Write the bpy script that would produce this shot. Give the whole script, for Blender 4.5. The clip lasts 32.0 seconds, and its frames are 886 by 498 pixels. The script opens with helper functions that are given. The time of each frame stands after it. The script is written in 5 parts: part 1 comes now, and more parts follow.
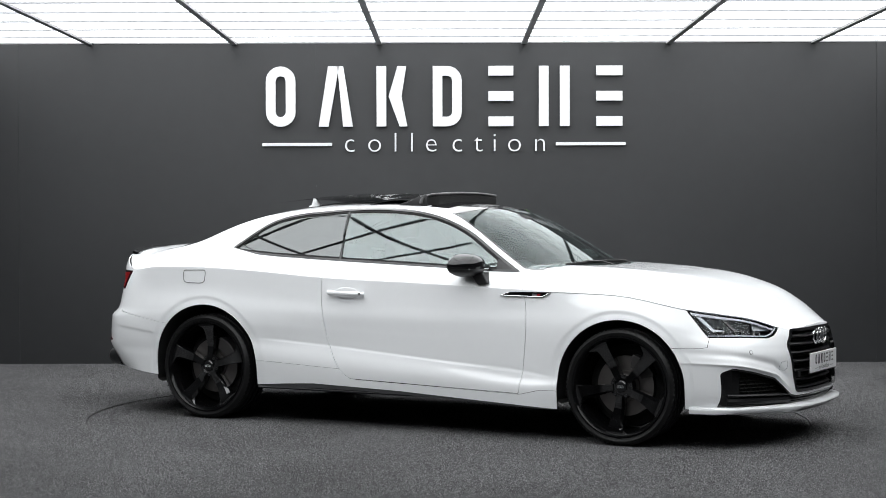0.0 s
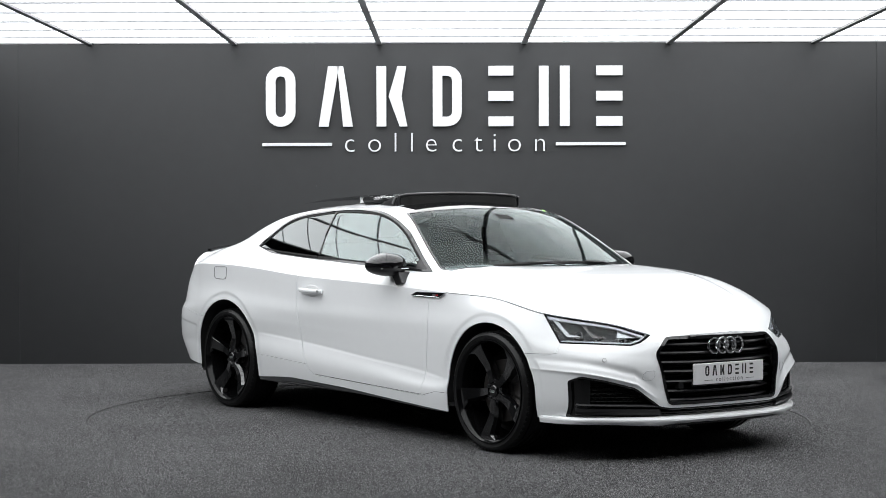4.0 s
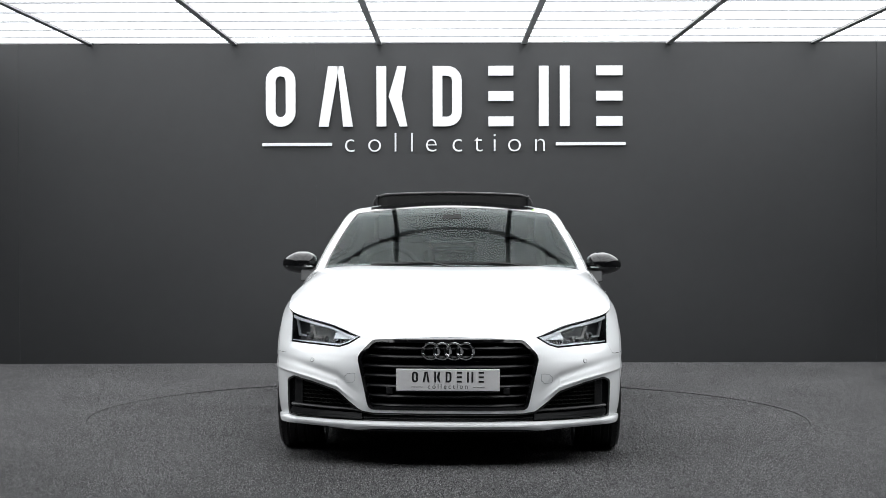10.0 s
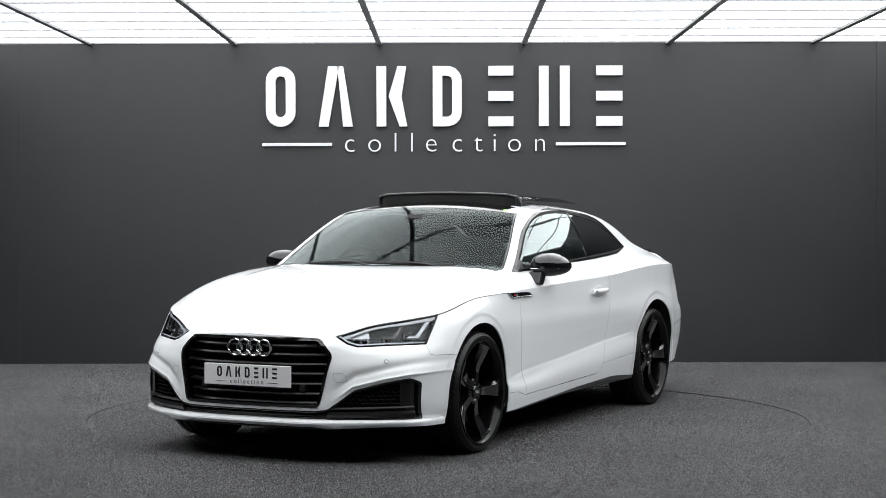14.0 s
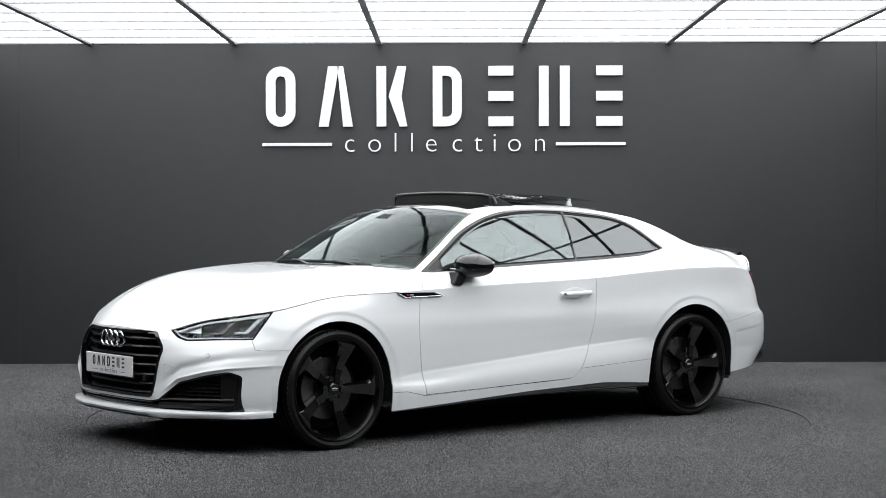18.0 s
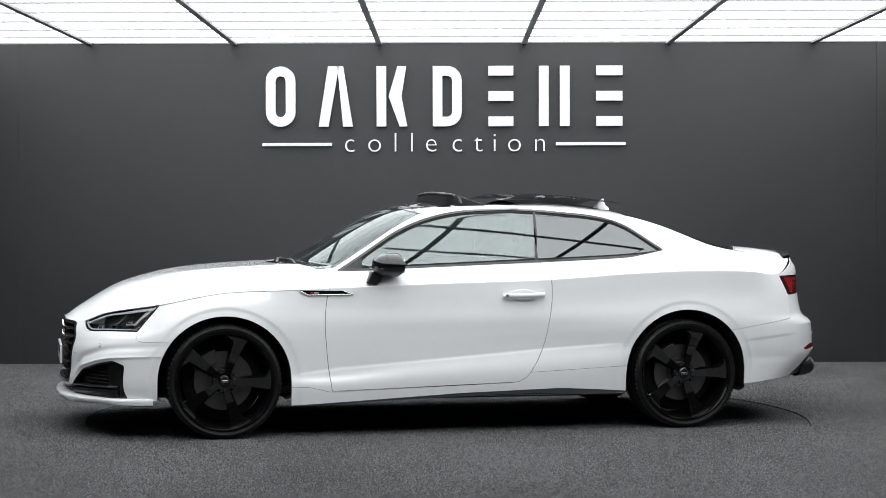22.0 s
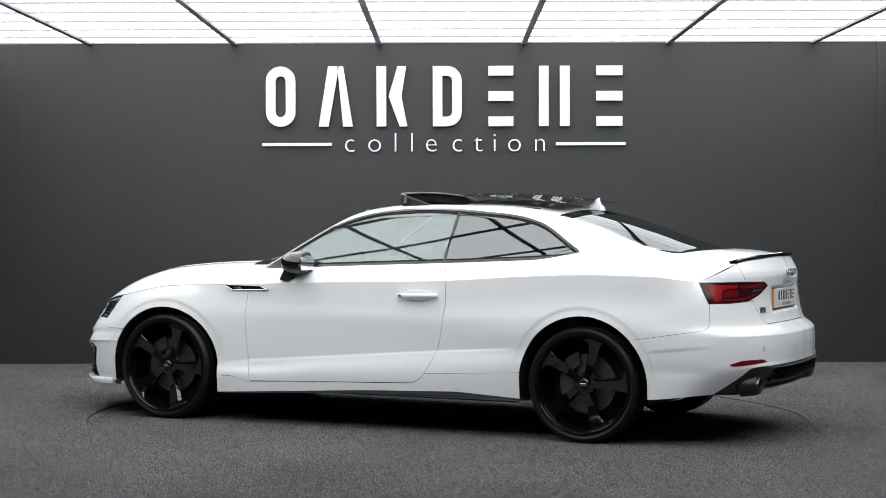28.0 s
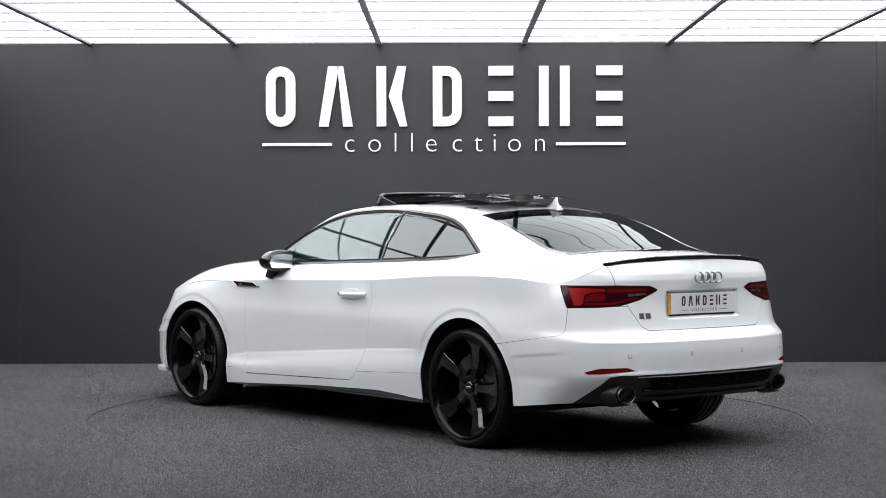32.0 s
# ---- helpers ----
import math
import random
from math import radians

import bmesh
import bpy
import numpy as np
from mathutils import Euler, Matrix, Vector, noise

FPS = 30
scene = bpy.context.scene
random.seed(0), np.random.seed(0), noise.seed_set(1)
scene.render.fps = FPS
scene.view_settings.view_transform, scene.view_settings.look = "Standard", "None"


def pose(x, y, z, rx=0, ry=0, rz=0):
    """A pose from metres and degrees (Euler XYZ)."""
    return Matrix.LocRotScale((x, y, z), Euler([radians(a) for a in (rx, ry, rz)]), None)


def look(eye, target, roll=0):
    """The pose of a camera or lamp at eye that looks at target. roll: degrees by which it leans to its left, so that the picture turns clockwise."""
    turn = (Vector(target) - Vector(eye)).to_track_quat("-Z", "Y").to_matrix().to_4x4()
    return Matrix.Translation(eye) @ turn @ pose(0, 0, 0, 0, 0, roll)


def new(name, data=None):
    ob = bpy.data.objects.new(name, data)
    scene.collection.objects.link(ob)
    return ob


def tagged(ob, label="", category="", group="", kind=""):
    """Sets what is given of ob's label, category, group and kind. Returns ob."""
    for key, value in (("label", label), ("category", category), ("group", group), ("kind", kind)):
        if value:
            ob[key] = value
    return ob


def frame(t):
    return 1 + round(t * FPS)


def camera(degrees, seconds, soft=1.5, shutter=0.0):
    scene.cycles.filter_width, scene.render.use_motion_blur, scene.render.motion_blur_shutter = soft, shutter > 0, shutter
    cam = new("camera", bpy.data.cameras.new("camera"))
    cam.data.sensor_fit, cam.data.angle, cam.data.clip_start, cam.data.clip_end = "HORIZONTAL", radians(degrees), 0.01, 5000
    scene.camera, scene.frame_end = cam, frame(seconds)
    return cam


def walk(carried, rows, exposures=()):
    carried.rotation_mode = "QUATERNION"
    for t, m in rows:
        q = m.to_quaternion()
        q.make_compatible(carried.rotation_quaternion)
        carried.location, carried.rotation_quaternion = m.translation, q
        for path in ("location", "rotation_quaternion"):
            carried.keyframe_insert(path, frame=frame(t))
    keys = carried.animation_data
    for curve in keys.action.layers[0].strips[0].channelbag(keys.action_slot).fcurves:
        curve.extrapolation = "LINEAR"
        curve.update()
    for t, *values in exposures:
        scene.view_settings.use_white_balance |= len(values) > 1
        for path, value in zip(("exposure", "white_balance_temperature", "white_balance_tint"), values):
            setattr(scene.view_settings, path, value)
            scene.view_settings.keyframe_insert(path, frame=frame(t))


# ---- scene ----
EYE = Vector((0.0, -11.35, 1.282))
PAN, TILT, ROLL = -0.00315, -0.01964, 0.187
cam = camera(27.81, 32.0, soft=0.75)
VIEW = look(EYE, EYE + Vector((math.sin(PAN) * math.cos(TILT), math.cos(PAN) * math.cos(TILT), math.sin(TILT))), ROLL)
walk(cam, [(0.0, VIEW), (32.0, VIEW)])

# the turntable: its turn per second, and where the car stands on it
TURN_START, TURN_RATE = 62.62, -6.3256
OFF = Vector((0.1366, 0.0254, 0.0))

# world: a closed studio, hardly any light from outside
world = bpy.data.worlds.new("world")
scene.world = world
world.use_nodes = True
world.node_tree.nodes["Background"].inputs[0].default_value = (0.5, 0.55, 0.6, 1)
world.node_tree.nodes["Background"].inputs[1].default_value = 0.02
CEILING_LIGHT = 3.05
# where the glowing panels stop, tuned to dim surfaces that face the camera
LIGHT_END = -4.5


# ---- materials ----
def nodes_of(name):
    m = bpy.data.materials.new(name)
    m.use_nodes = True
    return m, m.node_tree.nodes, m.node_tree.links, m.node_tree.nodes["Principled BSDF"]


def surface(name, color, rough=0.5, metal=0.0, coat=0.0, vary=0.06, scale=8.0, bump=0.0, bump_scale=300.0, ior=1.5, spec=0.5, rough_vary=0.05):
    """A plain painted, plastic or metal surface with slight wear: two scales of noise in colour and gloss, fine relief."""
    m, N, L, b = nodes_of(name)
    b.inputs["Metallic"].default_value = metal
    b.inputs["IOR"].default_value = ior
    b.inputs["Specular IOR Level"].default_value = spec
    b.inputs["Coat Weight"].default_value = coat
    b.inputs["Coat Roughness"].default_value = 0.03
    tc = N.new("ShaderNodeTexCoord")
    n1, n2 = N.new("ShaderNodeTexNoise"), N.new("ShaderNodeTexNoise")
    n1.inputs["Scale"].default_value, n2.inputs["Scale"].default_value = scale, scale * 14
    n1.inputs["Detail"].default_value = 4
    mix = N.new("ShaderNodeMix")
    mix.data_type = "FLOAT"
    mix.inputs[0].default_value = 0.4
    ramp = N.new("ShaderNodeMapRange")
    ramp.inputs[1].default_value, ramp.inputs[2].default_value = 0.3, 0.7
    ramp.inputs[3].default_value, ramp.inputs[4].default_value = 1 - vary, 1 + vary
    hsv = N.new("ShaderNodeHueSaturation")
    hsv.inputs["Color"].default_value = (*color, 1)
    L.new(tc.outputs["Object"], n1.inputs["Vector"])
    L.new(tc.outputs["Object"], n2.inputs["Vector"])
    L.new(n1.outputs[0], mix.inputs[2])
    L.new(n2.outputs[0], mix.inputs[3])
    L.new(mix.outputs[0], ramp.inputs[0])
    L.new(ramp.outputs[0], hsv.inputs["Value"])
    L.new(hsv.outputs[0], b.inputs["Base Color"])
    r2 = N.new("ShaderNodeMapRange")
    r2.inputs[1].default_value, r2.inputs[2].default_value = 0.3, 0.7
    r2.inputs[3].default_value, r2.inputs[4].default_value = max(0.0, rough - rough_vary * 0.5), rough + rough_vary
    L.new(n1.outputs[0], r2.inputs[0])
    L.new(r2.outputs[0], b.inputs["Roughness"])
    if bump:
        n3, bp = N.new("ShaderNodeTexNoise"), N.new("ShaderNodeBump")
        n3.inputs["Scale"].default_value = bump_scale
        bp.inputs["Strength"].default_value, bp.inputs["Distance"].default_value = bump, 0.002
        L.new(tc.outputs["Object"], n3.inputs["Vector"])
        L.new(n3.outputs[0], bp.inputs["Height"])
        L.new(bp.outputs[0], b.inputs["Normal"])
    return m


def carpet_material(name):
    """Grey cut-pile carpet: speckled fibres, faint wide patches, rough relief."""
    m, N, L, b = nodes_of(name)
    b.inputs["Roughness"].default_value = 0.95
    b.inputs["Specular IOR Level"].default_value = 0.1
    b.inputs["Sheen Weight"].default_value = 0.08
    geo = N.new("ShaderNodeTexCoord")
    fine, mid, wide = (N.new("ShaderNodeTexNoise") for _ in range(3))
    fine.inputs["Scale"].default_value, mid.inputs["Scale"].default_value, wide.inputs["Scale"].default_value = 82, 50, 0.8
    for n in (fine, mid):
        n.inputs["Detail"].default_value = 3
        n.inputs["Roughness"].default_value = 0.7
    for n in (fine, mid, wide):
        L.new(geo.outputs["Object"], n.inputs["Vector"])
    a, c = N.new("ShaderNodeMath"), N.new("ShaderNodeMath")
    a.operation, a.inputs[1].default_value = "MULTIPLY_ADD", 0.5
    c.operation, c.inputs[1].default_value = "MULTIPLY_ADD", 0.25
    L.new(mid.outputs[0], a.inputs[0])
    L.new(fine.outputs[0], a.inputs[2])
    L.new(wide.outputs[0], c.inputs[0])
    L.new(a.outputs[0], c.inputs[2])
    ramp = N.new("ShaderNodeValToRGB")
    e = ramp.color_ramp.elements
    e[0].position, e[0].color = 0.785, (0.012, 0.012, 0.0123, 1)
    e[1].position, e[1].color = 0.965, (0.150, 0.150, 0.153, 1)
    L.new(c.outputs[0], ramp.inputs[0])
    L.new(ramp.outputs[0], b.inputs["Base Color"])
    bp = N.new("ShaderNodeBump")
    bp.inputs["Strength"].default_value, bp.inputs["Distance"].default_value = 0.6, 0.004
    L.new(a.outputs[0], bp.inputs["Height"])
    L.new(bp.outputs[0], b.inputs["Normal"])
    return m


def glow(name, color, strength):
    m, N, L, b = nodes_of(name)
    b.inputs["Base Color"].default_value = (0.8, 0.8, 0.8, 1)
    b.inputs["Emission Color"].default_value = (*color, 1)
    b.inputs["Emission Strength"].default_value = strength
    return m


def pile_material(name):
    """Carpet tufts: each of its own grey, in two mixed yarns, with faint wide patches."""
    m, N, L, b = nodes_of(name)
    b.inputs["Roughness"].default_value = 0.95
    b.inputs["Specular IOR Level"].default_value = 0.1
    geo, tc, wide, add, ramp = (N.new("ShaderNode" + n) for n in ("NewGeometry", "TexCoord", "TexNoise", "Math", "ValToRGB"))
    wide.inputs["Scale"].default_value = 1.1
    L.new(tc.outputs["Object"], wide.inputs["Vector"])
    add.operation, add.inputs[1].default_value = "MULTIPLY_ADD", 0.25
    L.new(wide.outputs[0], add.inputs[0])
    L.new(geo.outputs["Random Per Island"], add.inputs[2])
    e = ramp.color_ramp.elements
    e[0].position, e[0].color = 0.10, (0.032, 0.0317, 0.032, 1)
    e[1].position, e[1].color = 1.0, (0.36, 0.356, 0.360, 1)
    for at, v in ((0.55, 0.116), (0.85, 0.200)):
        k = e.new(at)
        k.color = (v, v * 0.992, v * 1.01, 1)
    L.new(add.outputs[0], ramp.inputs[0])
    L.new(ramp.outputs[0], b.inputs["Base Color"])
    return m


def glass(name, tint, gloss=1.0, ior=1.52, power=5.0, least=1.0):
    """A thin pane: clear or tinted straight through, with a mirror gloss after Fresnel."""
    m = bpy.data.materials.new(name)
    m.use_nodes = True
    N, L = m.node_tree.nodes, m.node_tree.links
    N.clear()
    out, mix, tr, gl, fr = (N.new("ShaderNode" + n) for n in ("OutputMaterial", "MixShader", "BsdfTransparent", "BsdfGlossy", "LayerWeight"))
    tr.inputs[0].default_value = (*tint, 1)
    gl.inputs["Roughness"].default_value = 0.01
    gl.inputs["Color"].default_value = (0.93, 0.97, 0.97, 1)
    fr.inputs[0].default_value = 0.5
    five, base = N.new("ShaderNodeMath"), N.new("ShaderNodeMath")
    five.operation, five.inputs[1].default_value = "POWER", power
    r0 = ((ior - 1) / (ior + 1)) ** 2
    base.operation, base.inputs[1].default_value, base.inputs[2].default_value = "MULTIPLY_ADD", 1 - r0, r0 * least
    L.new(fr.outputs["Facing"], five.inputs[0])
    L.new(five.outputs[0], base.inputs[0])
    two = N.new("ShaderNodeMath")
    two.operation, two.inputs[1].default_value, two.use_clamp = "MULTIPLY", gloss, True
    L.new(base.outputs[0], two.inputs[0])
    L.new(two.outputs[0], mix.inputs[0])
    L.new(tr.outputs[0], mix.inputs[1])
    L.new(gl.outputs[0], mix.inputs[2])
    L.new(mix.outputs[0], out.inputs[0])
    return m


WALL = surface("dark grey wall paint", (0.0245, 0.0255, 0.027), 0.42, spec=0.52, vary=0.10, scale=0.7, bump=0.15, bump_scale=90)
WALL2 = surface("mid grey studio paint", (0.12, 0.123, 0.127), 0.6, vary=0.06, scale=0.7, bump=0.15, bump_scale=90)
CARPET = carpet_material("grey carpet")
PILE = pile_material("grey carpet pile")
PANEL = glow("light panel", (0.975, 1.0, 1.02), CEILING_LIGHT)
BAR = surface("grey ceiling bar", (0.30, 0.305, 0.31), 0.5)
SEAM = surface("grey panel seam", (0.34, 0.35, 0.37), 0.6)
SIGN = surface("white sign paint", (0.80, 0.81, 0.82), 0.4, vary=0.03)
PAINT = surface("white car paint", (0.86, 0.872, 0.882), 0.6, coat=1.0, vary=0.012, scale=1.2, rough_vary=0.02, spec=0.0)
PAINT.node_tree.nodes["Principled BSDF"].inputs["Coat IOR"].default_value = 1.6
PAINT.node_tree.nodes["Principled BSDF"].inputs["Coat Roughness"].default_value = 0.01
GLOSS = surface("gloss black paint", (0.004, 0.004, 0.0045), 0.07, coat=0.2, vary=0.2)
ROOFGLASS = surface("black roof glass", (0.004, 0.004, 0.0045), 0.02, coat=0.5, vary=0.1, rough_vary=0.005)
PLASTIC = surface("black grained plastic", (0.010, 0.010, 0.011), 0.40, vary=0.2, bump=0.2, bump_scale=500)
GRILLE = surface("satin black grille plastic", (0.008, 0.008, 0.009), 0.30, vary=0.2, spec=0.3)
SILLGREY = surface("dark grey sill plastic", (0.06, 0.061, 0.064), 0.5, vary=0.15, bump=0.2, bump_scale=500)
DARK = surface("matt black lining", (0.006, 0.006, 0.006), 0.85, vary=0.2)
TRIM = surface("gloss black window trim", (0.010, 0.0103, 0.011), 0.12, coat=0.3, vary=0.1)
RUBBER = surface("tyre rubber", (0.006, 0.006, 0.0063), 0.42, spec=0.3, vary=0.3, scale=14, bump=0.25, bump_scale=220)
BARREL = surface("black alloy barrel", (0.003, 0.003, 0.0033), 0.13, spec=0.22, vary=0.15)
RIM = surface("gloss black alloy", (0.003, 0.003, 0.0033), 0.07, coat=1.0, vary=0.15)
STEEL = surface("brushed brake disc steel", (0.16, 0.15, 0.145), 0.4, metal=1.0, vary=0.15, scale=25)
CALIPER = surface("dark brake caliper", (0.03, 0.028, 0.028), 0.5)
BOLT = surface("dark steel wheel bolt", (0.10, 0.10, 0.105), 0.3, metal=1.0)
CHROME = surface("polished chrome", (0.80, 0.81, 0.82), 0.12, metal=1.0, vary=0.03)
SATIN = surface("satin aluminium", (0.55, 0.56, 0.57), 0.28, metal=1.0, vary=0.05)
REDLENS = surface("deep red lamp lens", (0.13, 0.003, 0.005), 0.2, coat=0.25, vary=0.1)
REDLIT = surface("bright red lamp reflector", (0.26, 0.003, 0.004), 0.3, coat=0.2, spec=0.3, vary=0.1)
DARKRED = surface("smoked red lamp lens", (0.030, 0.003, 0.005), 0.12, coat=0.1, spec=0.35, vary=0.1)
PLATE = surface("white plate sheet", (0.78, 0.775, 0.78), 0.3, vary=0.03)
YELLOW = surface("yellow plate edge", (0.65, 0.34, 0.04), 0.35, vary=0.05)
INK = surface("black print", (0.01, 0.01, 0.01), 0.4)
INKGREY = surface("grey print", (0.12, 0.12, 0.125), 0.4)
LEATHER = surface("black leather", (0.045, 0.045, 0.047), 0.48, vary=0.2, scale=12, bump=0.3, bump_scale=260)
CABIN = surface("charcoal cabin trim", (0.040, 0.041, 0.043), 0.65, vary=0.15, bump=0.2, bump_scale=400)
HEADLINER = surface("grey headlining", (0.16, 0.16, 0.165), 0.9, vary=0.08, bump=0.2, bump_scale=600)
WHITELAMP = surface("white light guide", (0.75, 0.76, 0.78), 0.12, coat=1.0, vary=0.02)
LAMPDARK = surface("dark lamp bezel", (0.05, 0.05, 0.052), 0.35, spec=0.4, vary=0.2)
REDDOT = surface("red enamel", (0.45, 0.01, 0.02), 0.3)
GREEN = surface("green sticker", (0.25, 0.55, 0.10), 0.5)
CLEAR = glass("clear lamp lens", (0.88, 0.89, 0.90), 0.22)
SCREEN = glass("laminated green-tinted glass", (0.64, 0.69, 0.68), 0.85, power=6.0, least=0.3)
SIDEGLASS = glass("lightly tinted glass", (0.72, 0.79, 0.78), 0.95, least=2.7)
PRIVACY = glass("dark privacy glass", (0.19, 0.195, 0.20), 0.98, least=3.2)
REARGLASS = glass("dark rear glass", (0.16, 0.165, 0.17), 0.65)


# ---- mesh helpers ----
def mesh_of(name, V, F, material, normals=None, smooth=True):
    """A mesh from vertices, faces and, for each corner of each face, a normal."""
    me = bpy.data.meshes.new(name)
    me.from_pydata([tuple(v) for v in V], [], [tuple(f) for f in F])
    me.materials.append(material)
    if smooth:
        me.shade_smooth()
    if normals is not None:
        me.normals_split_custom_set([tuple(n) for n in normals])
    return me


def part(name, bm, material, parent, label="", smooth=False, angle=35):
    """Links a bmesh as one mesh object under a thing or a part."""
    me = bpy.data.meshes.new(name)
    bmesh.ops.recalc_face_normals(bm, faces=bm.faces)
    bm.to_mesh(me)
    bm.free()
    me.materials.append(material)
    if smooth:
        me.shade_smooth()
        me.set_sharp_from_angle(angle=radians(angle))
    ob = new(name, me)
    if parent is not None:
        ob.parent = parent
    return tagged(ob, label)


def add_box(bm, lo, hi, bevel=0.0, segs=2):
    b = bmesh.new()
    bmesh.ops.create_cube(b, size=1.0)
    for v in b.verts:
        v.co = Vector([lo[i] + (v.co[i] + 0.5) * (hi[i] - lo[i]) for i in range(3)])
    if bevel:
        bmesh.ops.bevel(b, geom=b.edges[:], offset=bevel, segments=segs, affect="EDGES", profile=0.5)
    join_into(bm, b)


def join_into(bm, b):
    me = bpy.data.meshes.new("tmp")
    b.to_mesh(me)
    b.free()
    bm.from_mesh(me)
    bpy.data.meshes.remove(me)


def box(lo, hi, bevel=0.0, segs=2):
    bm = bmesh.new()
    add_box(bm, lo, hi, bevel, segs)
    return bm


def prism(pts, axis, lo, hi, bevel=0.0):
    """Extrudes a polygon: pts in the two other axes, in the order (x,y), (x,z) or (y,z)."""
    bm = bmesh.new()
    def at(p, d):
        return Vector((d, p[0], p[1])) if axis == "x" else Vector((p[0], d, p[1])) if axis == "y" else Vector((p[0], p[1], d))
    a = [bm.verts.new(at(p, lo)) for p in pts]
    b = [bm.verts.new(at(p, hi)) for p in pts]
    bm.faces.new(a)
    bm.faces.new(b[::-1])
    n = len(pts)
    for i in range(n):
        bm.faces.new((a[i], a[(i + 1) % n], b[(i + 1) % n], b[i]))
    bmesh.ops.recalc_face_normals(bm, faces=bm.faces)
    if bevel:
        bmesh.ops.bevel(bm, geom=bm.edges[:], offset=bevel, segments=2, affect="EDGES", profile=0.5)
    return bm


def lathe(profile, segs, axis="y", caps=False):
    """Turns a profile of (radius, along) round the axis."""
    bm = bmesh.new()
    rings = []
    for r, d in profile:
        ring = []
        for k in range(segs):
            c, s = math.cos(2 * math.pi * k / segs) * r, math.sin(2 * math.pi * k / segs) * r
            ring.append(bm.verts.new((c, d, s) if axis == "y" else (d, c, s) if axis == "x" else (c, s, d)))
        rings.append(ring)
    for a, b in zip(rings, rings[1:]):
        for k in range(segs):
            bm.faces.new((a[k], a[(k + 1) % segs], b[(k + 1) % segs], b[k]))
    if caps:
        bm.faces.new(rings[0][::-1])
        bm.faces.new(rings[-1])
    return bm


def tube(path, radius, segs=10, closed=False):
    """A round bar along a path of points; radius may be one number or a pair (across, up)."""
    bm = bmesh.new()
    ra, rb = radius if isinstance(radius, tuple) else (radius, radius)
    pts = [Vector(p) for p in path]
    n = len(pts)
    rings = []
    for i, p in enumerate(pts):
        d = (pts[(i + 1) % n] - pts[i - 1]) if closed else (pts[min(i + 1, n - 1)] - pts[max(i - 1, 0)])
        d.normalize()
        up = Vector((0, 0, 1)) if abs(d.z) < 0.9 else Vector((1, 0, 0))
        s = d.cross(up).normalized()
        u = s.cross(d).normalized()
        rings.append([bm.verts.new(p + s * math.cos(2 * math.pi * k / segs) * ra + u * math.sin(2 * math.pi * k / segs) * rb) for k in range(segs)])
    for i in range(n if closed else n - 1):
        a, b = rings[i], rings[(i + 1) % n]
        for k in range(segs):
            bm.faces.new((a[k], a[(k + 1) % segs], b[(k + 1) % segs], b[k]))
    if not closed:
        bm.faces.new(rings[0])
        bm.faces.new(rings[-1][::-1])
    return bm


def moved(bm, m):
    bmesh.ops.transform(bm, matrix=m, verts=bm.verts)
    return bm


def lettering(text, size, depth, spacing=1.0, thin=0.0):
    """Words in the built-in font as a bmesh, upright in the xz plane, centred, facing -y."""
    cu = bpy.data.curves.new("text", "FONT")
    cu.body, cu.size, cu.extrude, cu.space_character = text, size, depth / 2, spacing
    cu.align_x = "CENTER"
    cu.resolution_u = 6
    cu.offset = -thin
    ob = bpy.data.objects.new("text", cu)
    scene.collection.objects.link(ob)
    me = bpy.data.meshes.new_from_object(ob.evaluated_get(bpy.context.evaluated_depsgraph_get()))
    bm = bmesh.new()
    bm.from_mesh(me)
    bpy.data.objects.remove(ob)
    bpy.data.curves.remove(cu)
    bpy.data.meshes.remove(me)
    bmesh.ops.rotate(bm, verts=bm.verts, cent=(0, 0, 0), matrix=Matrix.Rotation(radians(90), 3, "X"))
    return bm


# ---- the studio ----
WALL_Y, CEIL_Z = 3.81, 2.737
RING_R = 2.258


# the back wall, its sign and the ceiling hang a third of a degree out of level with the floor
LEAN = Matrix.Translation((0, 0, 1.28)) @ Matrix.Rotation(radians(-0.345), 4, "Y") @ Matrix.Translation((0, 0, -1.28))


def structure(name, bm, material, label, lean=False):
    if lean:
        bm = moved(bm, LEAN)
    return tagged(part(name, bm, material, None), label, kind="structure")


def floor_rise(x, y):
    """The floor climbs a little towards the back wall, more on its right-hand side."""
    u = np.clip((np.asarray(y, float) - 2.2) / 1.5, 0, 1)
    return u * u * (3 - 2 * u) * (0.013 + 0.0060 * np.asarray(x, float))


